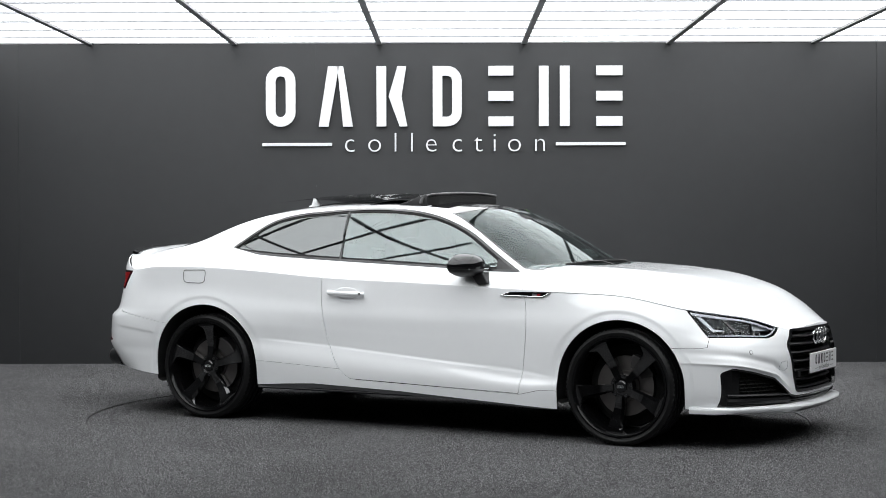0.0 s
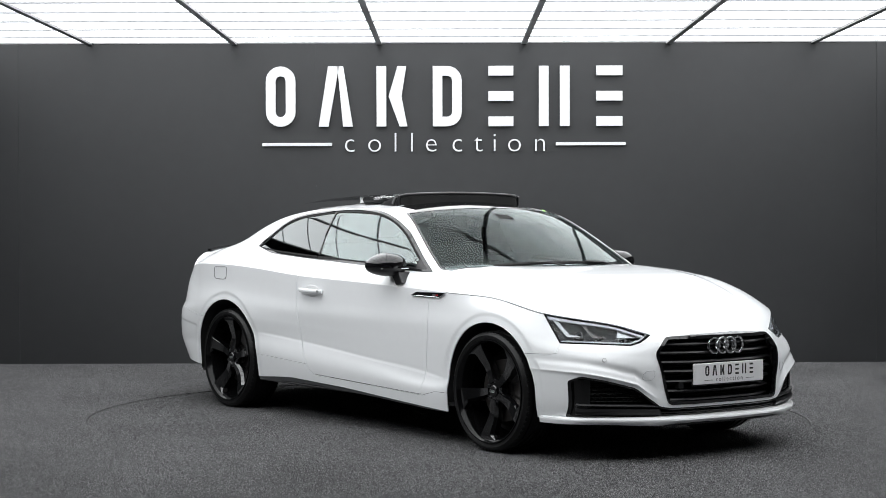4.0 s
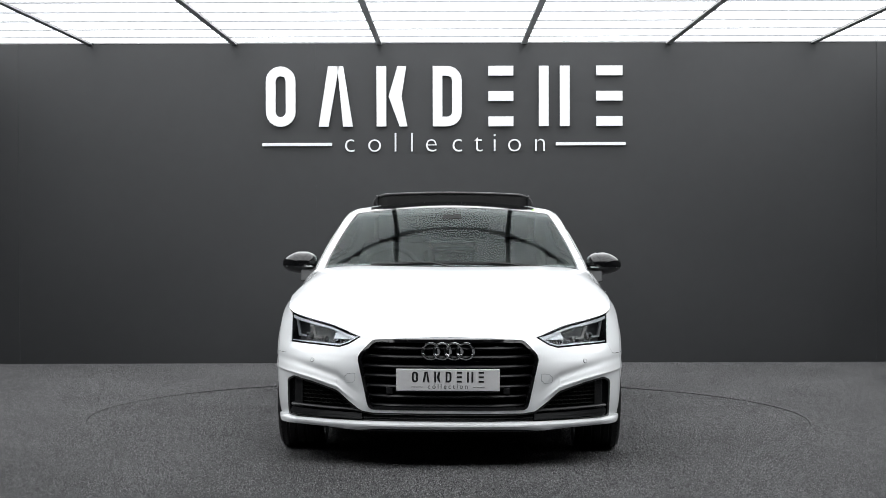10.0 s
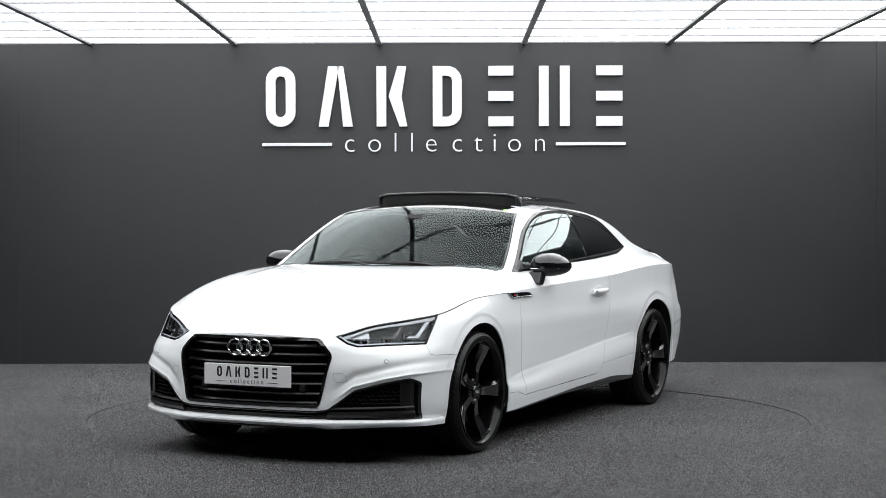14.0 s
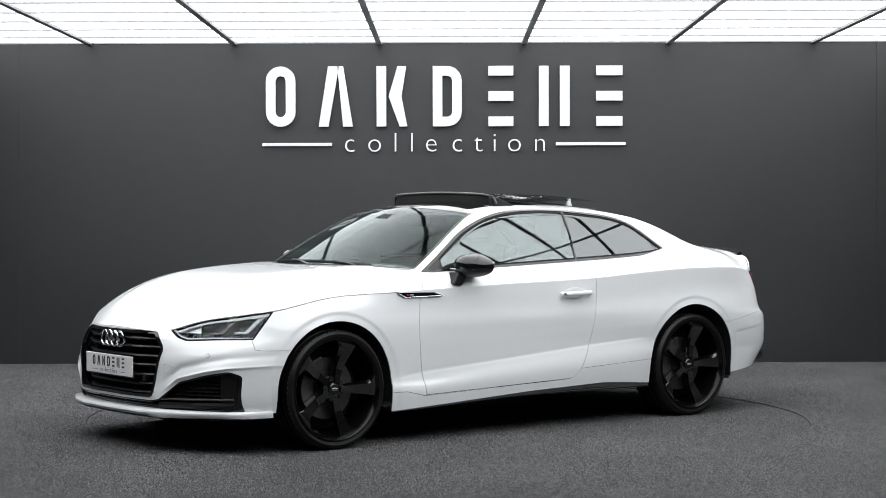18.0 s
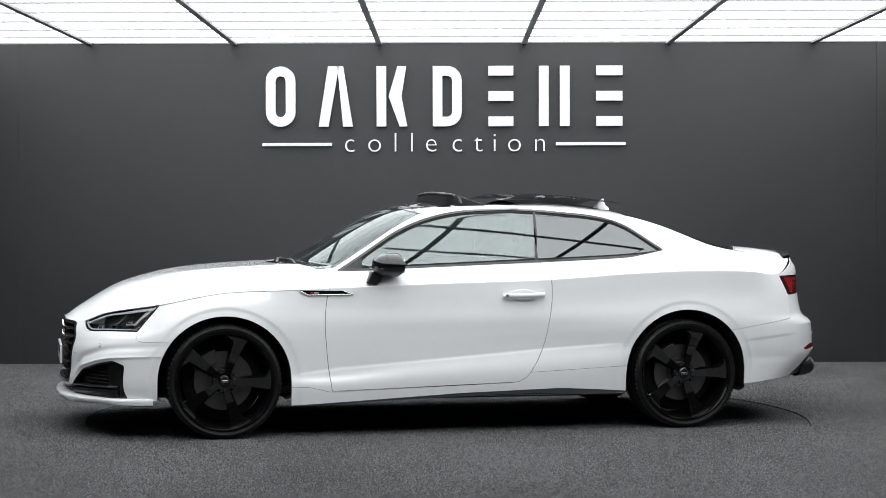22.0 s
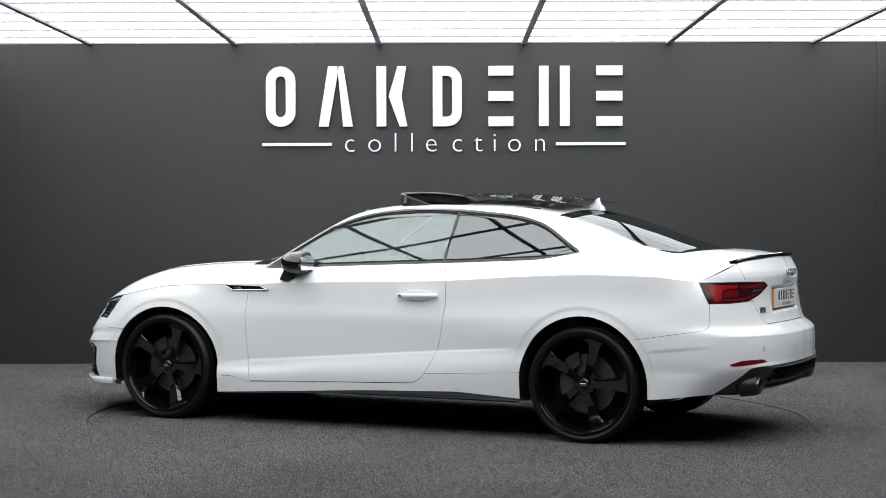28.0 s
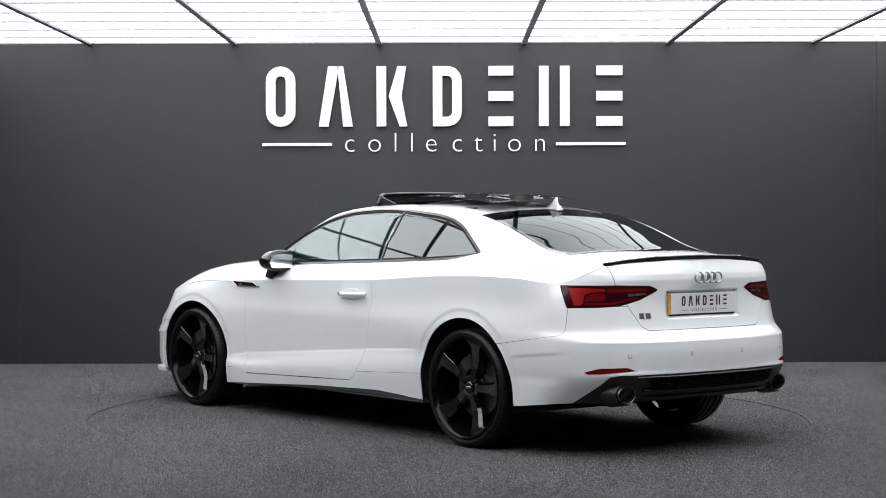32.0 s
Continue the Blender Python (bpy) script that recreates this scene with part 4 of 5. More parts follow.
def build_front(car, bumper, lamp, gr_frame, gr_in, intake_in, skin):
    grille = new("grille")
    grille.parent = car
    panel("frame", both(gr_frame), GLOSS, grille, "gloss black grille surround", thick=0.02, lift=0.004)
    path = [(float(np.interp(abs(y), (0, .20, .37, .395), (2.2470, 2.240, 2.187, 2.173))), y, .6455 - .006 * ramp01(.25, .40, abs(y))) for y in np.linspace(-.350, .350, 33)]
    part("top_bar", tube(path, (0.010, 0.0085), 10), GLOSS, grille, "gloss black grille top bar", smooth=True)
    backing = slab(gr_in, -0.085)
    panel("backing", both(backing), DARK, grille, thick=0.004)
    def half_width(z):
        return float(np.interp(z, (.297, .563, .640, .647), (.392, .45, .378, .35)))
    # horizontal double slats, pulled forward to a point at mid width
    for z in (.606, .561, .512, .464, .412, .362, .316):
        w = half_width(z) - 0.008
        path = []
        for k in range(25):
            y = -w + 2 * w * k / 24
            path.append((front_x(y) - 0.036 - 0.034 * ramp01(.24, .42, abs(y)), y, z))
        part("slat", tube(path, (0.022, 0.0105), 8), GRILLE, grille, smooth=True)
        path = [(p[0] - 0.014, p[1], p[2] - 0.020) for p in path]
        part("slat", tube(path, (0.016, 0.0045), 6), PLASTIC, grille, smooth=True)
    for s in (-1, 1):
        bm = box((2.185, s * .295 - .017, .375), (2.225, s * .295 + .017, .408), 0.004)
        join_into(bm, moved(lathe([(0.0, .0), (.010, 0.0), (.011, -.006)], 16, "x"), Matrix.Translation((2.226, s * .295, .392))))
        part("radar_sensor", bm, PLASTIC, grille)
    # badge: four linked rings
    badge = new("badge")
    badge.parent = car
    for k in range(4):
        cy = -.087 + k * .058
        path = [(2.256 - abs(cy) * .06 + 0.002 * math.sin(a * 2), cy + .0405 * math.cos(a), .593 + .0405 * math.sin(a)) for a in np.linspace(0, 2 * math.pi, 40, endpoint=False)]
        part("ring", tube(path, (0.009, 0.0072), 10, closed=True), CHROME, badge, "chrome ring", smooth=True)
    build_plate(car, Vector((2.272, 0, .451)), 1, False)
    # lower intakes: deep black pockets with honeycomb, blades and an upright fin
    for side in (lambda M: M, mirror):
        panel("intake_pocket", side(slab(intake_in, -0.05)), DARK, bumper, "black intake pocket", thick=0.004)
        rim = keep(intake_in, 0.010 - front_poly(INTAKE, intake_in))
        panel("intake_rim", side(rim), GLOSS, bumper, thick=0.05, lift=-0.001)
    bm = bmesh.new()
    for s in (-1, 1):
        for r in range(7):
            for c in range(12):
                y = .505 + c * .0245 + (r % 2) * .01225
                z = .303 + r * .0195
                top = np.interp(y, (.48, .565, .70, .80), (.335, .378, .418, .438))
                if z > top or y > .775 or y < .49 + (.335 - z) * 0.3:
                    continue
                x = front_x(y) - 0.028
                slope = (front_x(y + .02) - front_x(y - .02)) / .04
                ring = [(math.cos(radians(60 * k)) * .0150, math.sin(radians(60 * k)) * .0085) for k in range(6)]
                inn = [(a * .72, b * .66) for a, b in ring]
                vo = [bm.verts.new((x + slope * a, s * (y + a), z + b)) for a, b in ring]
                vi = [bm.verts.new((x - 0.006 + slope * a, s * (y + a), z + b)) for a, b in inn]
                vb = [bm.verts.new((x - 0.022 + slope * a, s * (y + a), z + b)) for a, b in inn]
                for k in range(6):
                    j = (k + 1) % 6
                    bm.faces.new((vo[k], vo[j], vi[j], vi[k]))
                    bm.faces.new((vi[k], vi[j], vb[j], vb[k]))
    tagged(part("honeycomb", bm, DARK, bumper, "black honeycomb intake mesh"), kind="stuff")
    for s in (-1, 1):
        # upright fin at the outer end, and two blades along the foot
        part("intake_fin", prism([(1.975, s * .748), (2.022, s * .750), (front_x(.80) + .004, s * .790), (front_x(.83) + .000, s * .822), (front_x(.83) - .06, s * .828)], "z", .240, .432, 0.003), GLOSS, bumper)
        for z, zt, dx in ((.294, .008, -.006), (.262, .021, -.010)):
            path = [(front_x(y) + dx - 0.01, s * y, z + (y - .5) * 0.02) for y in np.linspace(.43, .80, 14)]
            part("intake_blade", tube(path, (0.018, zt), 8), GRILLE, bumper, smooth=True)
        # parking sensors and washer caps
        bm = lathe([(.0, .003), (.0085, .003), (.0095, .001), (.0105, -.01)], 20, "x")
        part("parking_sensor", on_spot(bm, *spot(skin, .700, .533), s), PAINT, bumper, smooth=True)
        ring = lathe([(.0098, .0012), (.0112, .0012), (.0112, -.004)], 24, "x")
        part("sensor_joint", on_spot(ring, *spot(skin, .700, .533), s), INKGREY, bumper)
        # washer or towing cover: a fine square joint
        pts = rounded(((.470, .478), (.522, .472), (.524, .426), (.476, .430)), .012)
        path = [spot(skin, y, z) for y, z in pts]
        part("cover_joint", tube([(p.x + n.x * .0003, s * (p.y + n.y * .0003), p.z) for p, n in path], .0011, 4, closed=True), SEAM, bumper, "fine cover joint")
    # low centre blade
    path = [(front_x(y) - 0.03, y, .256) for y in np.linspace(-.43, .43, 20)]
    part("intake_blade", tube(path, (0.012, 0.008), 8), GRILLE, bumper, smooth=True)
    # splitter lip: section swept round the nose
    bm = bmesh.new()
    rows = []
    ys = np.concatenate([np.linspace(0, .45, 12), np.linspace(.5, .893, 22)])
    for y in np.concatenate([-ys[:0:-1], ys]):
        a = abs(y)
        x = float(np.interp(a, (0, .30, .45, .62, .76, .82, .850, .872, .885, .893), (2.298, 2.284, 2.250, 2.165, 2.050, 1.990, 1.95, 1.90, 1.86, 1.785)))
        drop = float(np.interp(a, (0, .36, .47, .62, .87), (.0, .0, -.010, .0, -.002)))
        zt = .234
        q = float(np.interp(a, (.78, .893), (1.0, .08)))
        iy = 1 - .07 * (1 - q)
        rows.append([bm.verts.new(p) for p in ((x - .09 * q, y * .975 * iy, zt + .006), (x - .02 * q, y * (1 - .004 * (1 - q)), zt), (x, y, zt - .008), (x + .002 * q, y, zt - .016), (x - .012 * q, y * (1 - .004 * (1 - q)), zt - .031 + drop), (x - .11 * q, y * .96 * iy, zt - .045 + drop))])
    for a, b in zip(rows, rows[1:]):
        for k in range(5):
            bm.faces.new((a[k], a[k + 1], b[k + 1], b[k]))
        bm.faces.new((a[5], a[0], b[0], b[5]))
    bm.faces.new(rows[0])
    bm.faces.new(rows[-1][::-1])
    part("splitter", bm, PAINT, car, "white front splitter lip", smooth=True, angle=50)
    bm = bmesh.new()
    path = [(float(np.interp(abs(y), (0, .30, .45, .60), (2.250, 2.237, 2.20, 2.115))), y, .196) for y in np.linspace(-.47, .47, 24)]
    part("splitter_blade", tube(path, (0.02, 0.009), 8), PLASTIC, car, "dark grey splitter underside", smooth=True)
    # headlamps
    for side, s in ((lambda M: M, 1), (mirror, -1)):
        h = new("headlamp")
        h.parent = car
        panel("lens", side(lamp), CLEAR, h, "clear headlamp lens", thick=0.003)
        panel("housing", side(slab(lamp, -0.055)), LAMPDARK, h, "dark headlamp housing", thick=0.004)
        rim = keep(lamp, 0.007 - lamp_value(lamp))
        panel("rim", side(rim), GLOSS, h, thick=0.05, lift=-0.003)
        v = lamp_value(lamp)
        # daytime light guide along the foot and the outer part, wide upper reflector under the brow
        guide = keep(lamp, np.minimum(v - 0.007, 0.014 - v))
        guide = keep(guide, np.maximum(.626 - guide[0][:, 2], np.minimum(.54 - guide[0][:, 1], .662 - guide[0][:, 2])))
        panel("light_guide", side(slab(guide, -0.005)), WHITELAMP, h, "white light guide", thick=0.006)
        x, y, z = xyz(lamp)
        topz = edge_z(x)
        brow = keep(lamp, np.minimum(np.minimum(topz - z - 0.010, 0.018 + 0.006 * ramp01(.6, .83, y) - (topz - z)), v - .008))
        panel("brow_reflector", side(slab(brow, -0.006)), WHITELAMP, h, "bright white brow reflector", thick=0.006)
        # two bent bright blades that drop from the brow and turn inwards
        for k in range(2):
            y0, z0, z1 = .800 - k * .092, .652 - k * .004, .735 - k * .026
            bent = ((y0 + .018, z1), (y0 + .004, z1), (y0 - .018, z0 + .007), (y0 - .050, z0 + .005), (y0 - .052, z0 - .001), (y0 - .006, z0 - .002))
            bl = keep(lamp, np.minimum(inside_poly(bent)(y, z), np.minimum(v - .012, topz - z - .022)))
            panel("reflector_blade", side(slab(bl, -0.014)), STEEL if k else SATIN, h, "silver reflector blade", thick=0.008)
        inner = keep(lamp, np.minimum(inside_poly(((.60, .650), (.50, .652), (.475, .664), (.58, .690)))(y, z), v - .012))
        panel("inner_reflector", side(slab(inner, -0.020)), SATIN, h, "silver inner reflector", thick=0.008)
        # projector units set behind the lens, facing along it: a bezel, a dark lens and its bright ring
        for cy, cz, w in ((.580, .640, .050), (.672, .648, .050), (.752, .664, .046)):
            p, n = spot(lamp, cy, cz)
            mod = part("projector_module", on_spot(box((-.052, -w / 2, -.020), (-.026, w / 2, .020), 0.005), p, n, s), STEEL, h, "silver projector bezel")
            part("projector_lens", on_spot(lathe([(.0, -.016), (.008, -.018), (.014, -.023), (.016, -.027)], 24, "x"), p, n, s), GLOSS, mod, "dark projector lens", smooth=True)
            part("projector_ring", on_spot(lathe([(.0162, -.0255), (.0182, -.0240), (.0192, -.0262)], 24, "x"), p, n, s), SATIN, mod, smooth=True)


def build_plate(car, at, facing, yellow):
    """A plate with a plain mark and the word below it."""
    p = new("number_plate")
    p.parent = car
    n = facing
    def put(bm):
        return moved(bm, Matrix.Translation(at) @ Matrix.Rotation(radians(90 * n), 4, "Z"))
    part("plate_board", put(box((-.26, -.008, -.055), (.26, .004, .055), 0.003)), PLATE, p, "white plate with a plain black mark")
    part("plate_holder", put(box((-.262, .0035, -.063), (.262, .012, -.045), 0.003)), PLASTIC, p)
    if yellow:
        part("plate_edge", put(box((-.268, -.004, -.056), (-.2605, .010, .056), 0.002)), YELLOW, p, "yellow plate edge")
    k = .36 / 628.0
    for left, w, kind in MARKS:
        for bm in mark_pieces(kind, left * k - .18, -.012, w * k, .054, 16 * k, .0015):
            part("mark", put(moved(bm, Matrix.Translation((0, -.0078, 0)))), INK, p)
    part("word", put(moved(lettering("collection", .034, .001, 1.45), Matrix.Translation((0, -.0085, -.043)))), INKGREY, p)
    for a in (-.185, .125):
        part("rule", put(box((a, -.0092, -.036), (a + .06, -.0078, -.034))), INK, p)


def build_rear(car, bumper, boot, tail, diff, skin, lid_skin):
    for side, s in ((lambda M: M, 1), (mirror, -1)):
        t = new("tail_lamp")
        t.parent = car
        v = tail_value(tail)
        panel("lens", side(tail), DARKRED, t, "smoked red tail lamp lens", thick=0.004)
        x, y, z = xyz(tail)
        # bright folded reflector: outer block and a bar running inwards
        block = keep(tail, np.minimum(inside_poly(((.784, .897), (.650, .893), (.650, .876), (.706, .875), (.734, .862), (.752, .808), (.784, .806)))(y, z), v - .006))
        panel("reflector", side(block), REDLIT, t, "bright red hooked reflector", thick=0.003, lift=0.0015)
        web = keep(tail, np.minimum(inside_poly(((.700, .868), (.650, .868), (.650, .832), (.742, .826), (.729, .855)))(y, z), v - .006))
        panel("light_bar", side(web), REDLENS, t, "dark red inner reflector", thick=0.003, lift=0.001)
        bar = keep(tail, np.minimum(inside_poly(((.640, .893), (.42, .893), (.39, .877), (.640, .873)))(y, z), v - .006))
        panel("light_bar", side(bar), REDLENS, t, "red light bar", thick=0.003, lift=0.0015)
        low_bar = keep(tail, np.minimum(inside_poly(((.745, .807), (.62, .810), (.47, .840), (.47, .848), (.62, .821), (.742, .818)))(y, z), v - .004))
        panel("light_bar", side(low_bar), REDLENS, t, "red light bar", thick=0.003, lift=0.0015)
        rev = keep(tail, np.minimum(inside_poly(((.53, .866), (.43, .868), (.41, .860), (.53, .850)))(y, z), v - .006))
        panel("reversing_lamp", side(rev), SATIN, t, "clear reversing lamp", thick=0.003, lift=0.001)
        for k in range(4):
            fin = keep(rev, .0012 - np.abs(rev[0][:, 1] - .435 - k * .028))
            panel("lamp_fin", side(fin), DARK, t, thick=0.002, lift=0.003)
        # reflector strips low on the bumper
        strip = keep(skin, rear_poly(((.570, .470), (.615, .486), (.735, .484), (.795, .463), (.780, .453), (.715, .457)), skin, -1.95))
        panel("reflector_strip", side(strip), REDLENS, bumper, "red reflector strip", thick=0.006, lift=0.002)
        # exhaust
        e = new("exhaust_tip")
        e.parent = car
        m = Matrix.Translation((-2.308, s * .606, .343)) @ Matrix.Diagonal((1, 1.24, 0.90, 1))
        part("pipe", moved(lathe([(.050, .10), (.051, .0), (.052, -.012), (.050, -.016), (.0465, -.013), (.045, .02), (.043, .10)], 32, "x"), m), STEEL, e, "polished steel exhaust rim", smooth=True)
        part("bore", moved(lathe([(.0, .05), (.0455, .05)], 24, "x"), m), DARK, e)
        part("exhaust_bezel", moved(lathe([(.078, .09), (.070, .04), (.063, .004), (.060, -.002), (.056, -.002), (.053, .05)], 32, "x"), m), PLASTIC, e, smooth=True)
        for yy in (.20, .60):
            bm = lathe([(.0, .003), (.0085, .003), (.0095, .001), (.0105, -.01)], 20, "x")
            part("parking_sensor", on_spot(bm, *spot(skin, yy, .545), s), PAINT, bumper, smooth=True)
            ring = lathe([(.0098, .0012), (.0112, .0012), (.0112, -.004)], 24, "x")
            part("sensor_joint", on_spot(ring, *spot(skin, yy, .545), s), INKGREY, bumper)
    d = panel("diffuser", both(diff), PLASTIC, car, "black rear diffuser", thick=0.01)
    # honeycomb band and lower lip of the diffuser
    bm = bmesh.new()
    for r in range(4):
        for c in range(36):
            y = -.50 + c * .0285 + (r % 2) * .014
            z = .378 + r * .0135
            if abs(y) > .50 - (.42 - z) * 0.8:
                continue
            x = rear_x(y) - 0.006
            ring = [(math.cos(radians(60 * k)) * .0165, math.sin(radians(60 * k)) * .0085) for k in range(6)]
            inn = [(a * .72, b * .66) for a, b in ring]
            vo = [bm.verts.new((x, y + a, z + b)) for a, b in ring]
            vi = [bm.verts.new((x + 0.012, y + a, z + b)) for a, b in inn]
            for k in range(6):
                bm.faces.new((vo[k], vo[(k + 1) % 6], vi[(k + 1) % 6], vi[k]))
    tagged(part("honeycomb", bm, GRILLE, d, "black honeycomb diffuser mesh"), kind="stuff")
    for z, w in ((.434, .56), (.362, .50), (.325, .56)):
        path = [(float(rear_x(y)) - 0.004 + (.060 if z < .33 else .022 if z < .4 else 0), y, z) for y in np.linspace(-w, w, 24)]
        part("diffuser_rib", tube(path, (0.014, 0.006), 8), PLASTIC, d, smooth=True)
    # spoiler lip
    bm = bmesh.new()
    rows = []
    for y in np.linspace(-.60, .60, 41):
        x = float(np.interp(abs(y), (0, .33, .60), (-2.285, -2.257, -2.175)))
        z = float(np.interp(abs(y), (0, .33, .52, .60), (1.046, 1.040, 1.022, 1.010)))
        rows.append([bm.verts.new(p) for p in ((x + .045, y, z + .013), (x - .004, y, z + .021), (x - .010, y, z + .017), (x - .006, y, z + .004), (x + .03, y, z - .002))])
    for a, b in zip(rows, rows[1:]):
        for k in range(5):
            bm.faces.new((a[k], a[(k + 1) % 5], b[(k + 1) % 5], b[k]))
    bm.faces.new(rows[0])
    bm.faces.new(rows[-1][::-1])
    part("spoiler", bm, GLOSS, car, "gloss black boot spoiler lip", smooth=True, angle=40)
    badge = new("badge")
    badge.parent = car
    for k in range(4):
        cy = -.0735 + k * .049
        path = [(-2.341 + abs(cy) * 0.03, cy + .032 * math.cos(a), .945 + .028 * math.sin(a)) for a in np.linspace(0, 2 * math.pi, 32, endpoint=False)]
        part("ring", tube(path, (0.006, 0.005), 8, closed=True), SATIN, badge, "chrome ring", smooth=True)
    # plain chrome bars in place of the model badge
    for y in (.458, .418):
        part("model_badge", on_spot(box((-.002, -.016, -.015), (.004, .016, .015), 0.0015), *spot(lid_skin, y, .748), 1), SATIN, boot, "small chrome badge bar")
    build_plate(car, Vector((-2.302, 0, .805)), -1, True)


def build_sides(car, skin):
    for s in (1, -1):
        # door handle: grip, and a bowl whose shade is put into its greyer white
        h = new("door_handle")
        h.parent = car
        path = [(x, s * (.9085 + .030 * math.sin(math.pi * np.clip((x + .492) / .25, 0, 1)) ** 0.5), .806 - (x + .36) * 0.02) for x in np.linspace(-.49, -.245, 18)]
        part("grip", tube(path, (0.011, 0.0135), 12), PAINT, h, "white door grip", smooth=True)
        bm = bmesh.new()
        bmesh.ops.create_uvsphere(bm, u_segments=24, v_segments=12, radius=1.0)
        bm = moved(bm, Matrix.Translation((-.365, s * .906, .806)) @ Matrix.Diagonal((.085, .004, .036, 1)))
        part("bowl", bm, surface_once("shaded handle bowl"), h, "disc in a greyer white for a bowl's shade", smooth=True)
        part("lock", moved(lathe([(0, .002), (.009, .002), (.009, -.01)], 14), Matrix.Translation((-.262, s * .936, .806)) @ Matrix.Rotation(radians(180 if s < 0 else 0), 4, "Z")), SATIN, h)
        # side vent with emblem
        v = new("side_vent")
        v.parent = car
        def vy(x):
            return float(np.interp(x, (.62, .80, 1.0), (.8895, .880, .8765)))
        outline = [(.955, .842), (.905, .812), (.69, .815), (.645, .819), (.70, .838)]
        bm = bmesh.new()
        a = [bm.verts.new((x, s * (vy(x) + .006), z)) for x, z in outline]
        b = [bm.verts.new((x, s * (vy(x) - .02), z)) for x, z in outline]
        bm.faces.new(a)
        bm.faces.new(b[::-1])
        for i in range(5):
            bm.faces.new((a[i], a[(i + 1) % 5], b[(i + 1) % 5], b[i]))
        part("vent_body", bm, GLOSS, v, "gloss black side vent")
        for za, zb in (((.951, .838), (.904, .8145)), ((.904, .8145), (.66, .8185)), ((.70, .836), (.652, .820))):
            path = [(za[0] + (zb[0] - za[0]) * t, s * (vy(za[0] + (zb[0] - za[0]) * t) + .007), za[1] + (zb[1] - za[1]) * t) for t in np.linspace(0, 1, 8)]
            part("vent_strip", tube(path, .0022, 6), CHROME, v, "thin chrome strip", smooth=True)
        part("emblem", box((.878, s * vy(.89) + s * .004 - .002, .822), (.893, s * vy(.89) + s * .008, .831), 0.001), REDDOT, v, "small red emblem block")
        part("emblem", box((.845, s * vy(.85) + s * .004 - .002, .822), (.872, s * vy(.85) + s * .008, .831), 0.001), SATIN, v, "small silver emblem block")
        # mirror
        m = new("wing_mirror")
        m.parent = car
        bm = bmesh.new()
        bmesh.ops.create_uvsphere(bm, u_segments=36, v_segments=20, radius=1.0)
        for w in bm.verts:
            x, y, z = (math.copysign(abs(q) ** 0.72, q) for q in w.co)
            up = (1 - .42 * max(0, y) ** 1.5) if z > 0 else (1 - .25 * max(0, y))
            fore = x * .108 if x > 0 else -.062 * min(1.0, abs(x) ** 0.45)
            w.co = Vector((fore * (1 - .16 * max(0, y)) - .03 * max(0, y) ** 2, y * .108, z * (.075 if z > 0 else .064) * up * (1 - .12 * max(0, x))))
        cap = bmesh.ops.bisect_plane(bm, geom=bm.verts[:] + bm.edges[:] + bm.faces[:], plane_co=(0, 0, -.014), plane_no=(0, 0, 1))
        low = bm.copy()
        bmesh.ops.delete(bm, geom=[f for f in bm.faces if f.calc_center_median().z < -.014], context="FACES")
        bmesh.ops.delete(low, geom=[f for f in low.faces if f.calc_center_median().z > -.014], context="FACES")
        T = Matrix.Translation((.430, s * .914, .981)) @ Matrix.Diagonal((1, s, 1, 1))
        part("cap", moved(bm, T), GLOSS, m, "gloss black mirror cap", smooth=True)
        part("underside", moved(low, T @ Matrix.Diagonal((.985, .985, .97, 1))), PLASTIC, m, "black grained mirror underside", smooth=True)
        path = [(.538 - max(0, y - .86) * .35, s * y, .967) for y in (.83, .85, .90, .95, .99)]
        part("indicator_strip", tube(path, (0.004, 0.003), 8), SATIN, m, "narrow indicator strip", smooth=True)
        part("mirror_glass", moved(prism([(.835, -.038), (.985, -.036), (1.0, .0), (.985, .042), (.90, .052), (.83, .045)] if s > 0 else [(-.835, -.038), (-.985, -.036), (-1.0, .0), (-.985, .042), (-.90, .052), (-.83, .045)], "x", .3635, .3685), Matrix.Translation((0, 0, .979))), CHROME, m, "mirror glass")
        part("stalk", prism([(.57, .880), (.505, .870), (.455, .938), (.535, .948)], "y", *sorted((s * .79, s * .90)), 0.008), PLASTIC, m, "black mirror stalk")
        part("mirror_foot", prism([(.565, .868), (.485, .868), (.47, .896), (.55, .900)], "y", *sorted((s * .80, s * .875)), 0.006), PLASTIC, m)
        # black blade under the sill
        path = [(x, s * (.884 - .006), .195 + .024 * ramp01(1.0, .2, x)) for x in np.linspace(.95, -.98, 20)]
        part("sill_blade", tube(path, (0.024, 0.011), 8), PLASTIC, car, "dark grey sill blade", smooth=True)
    # fuel flap line on the right-hand quarter
    pts = rounded(((-1.545, .925), (-1.375, .928), (-1.385, .853), (-1.42, .845), (-1.53, .848), (-1.545, .86)), 0.02)
    def fy(x, z):
        V = skin[0]
        d = (V[:, 0] - x) ** 2 + (V[:, 2] - z) ** 2 + np.where(V[:, 1] < .5, 9, 0)
        i = np.argsort(d)[:6]
        return float(np.average(V[i, 1], weights=1 / (d[i] + 1e-5)))
    part("fuel_flap", tube([(x, -fy(x, z) - .0008, z) for x, z in pts], 0.0022, 5, closed=True), INKGREY, car, "fuel flap joint")


_once = {}


def surface_once(name):
    if name not in _once:
        # greyer copy of the white paint: the handle bowl's shade is in this colour
        _once[name] = surface(name, (0.72, 0.725, 0.73), 0.35, coat=0.8, vary=0.02)
    return _once[name]


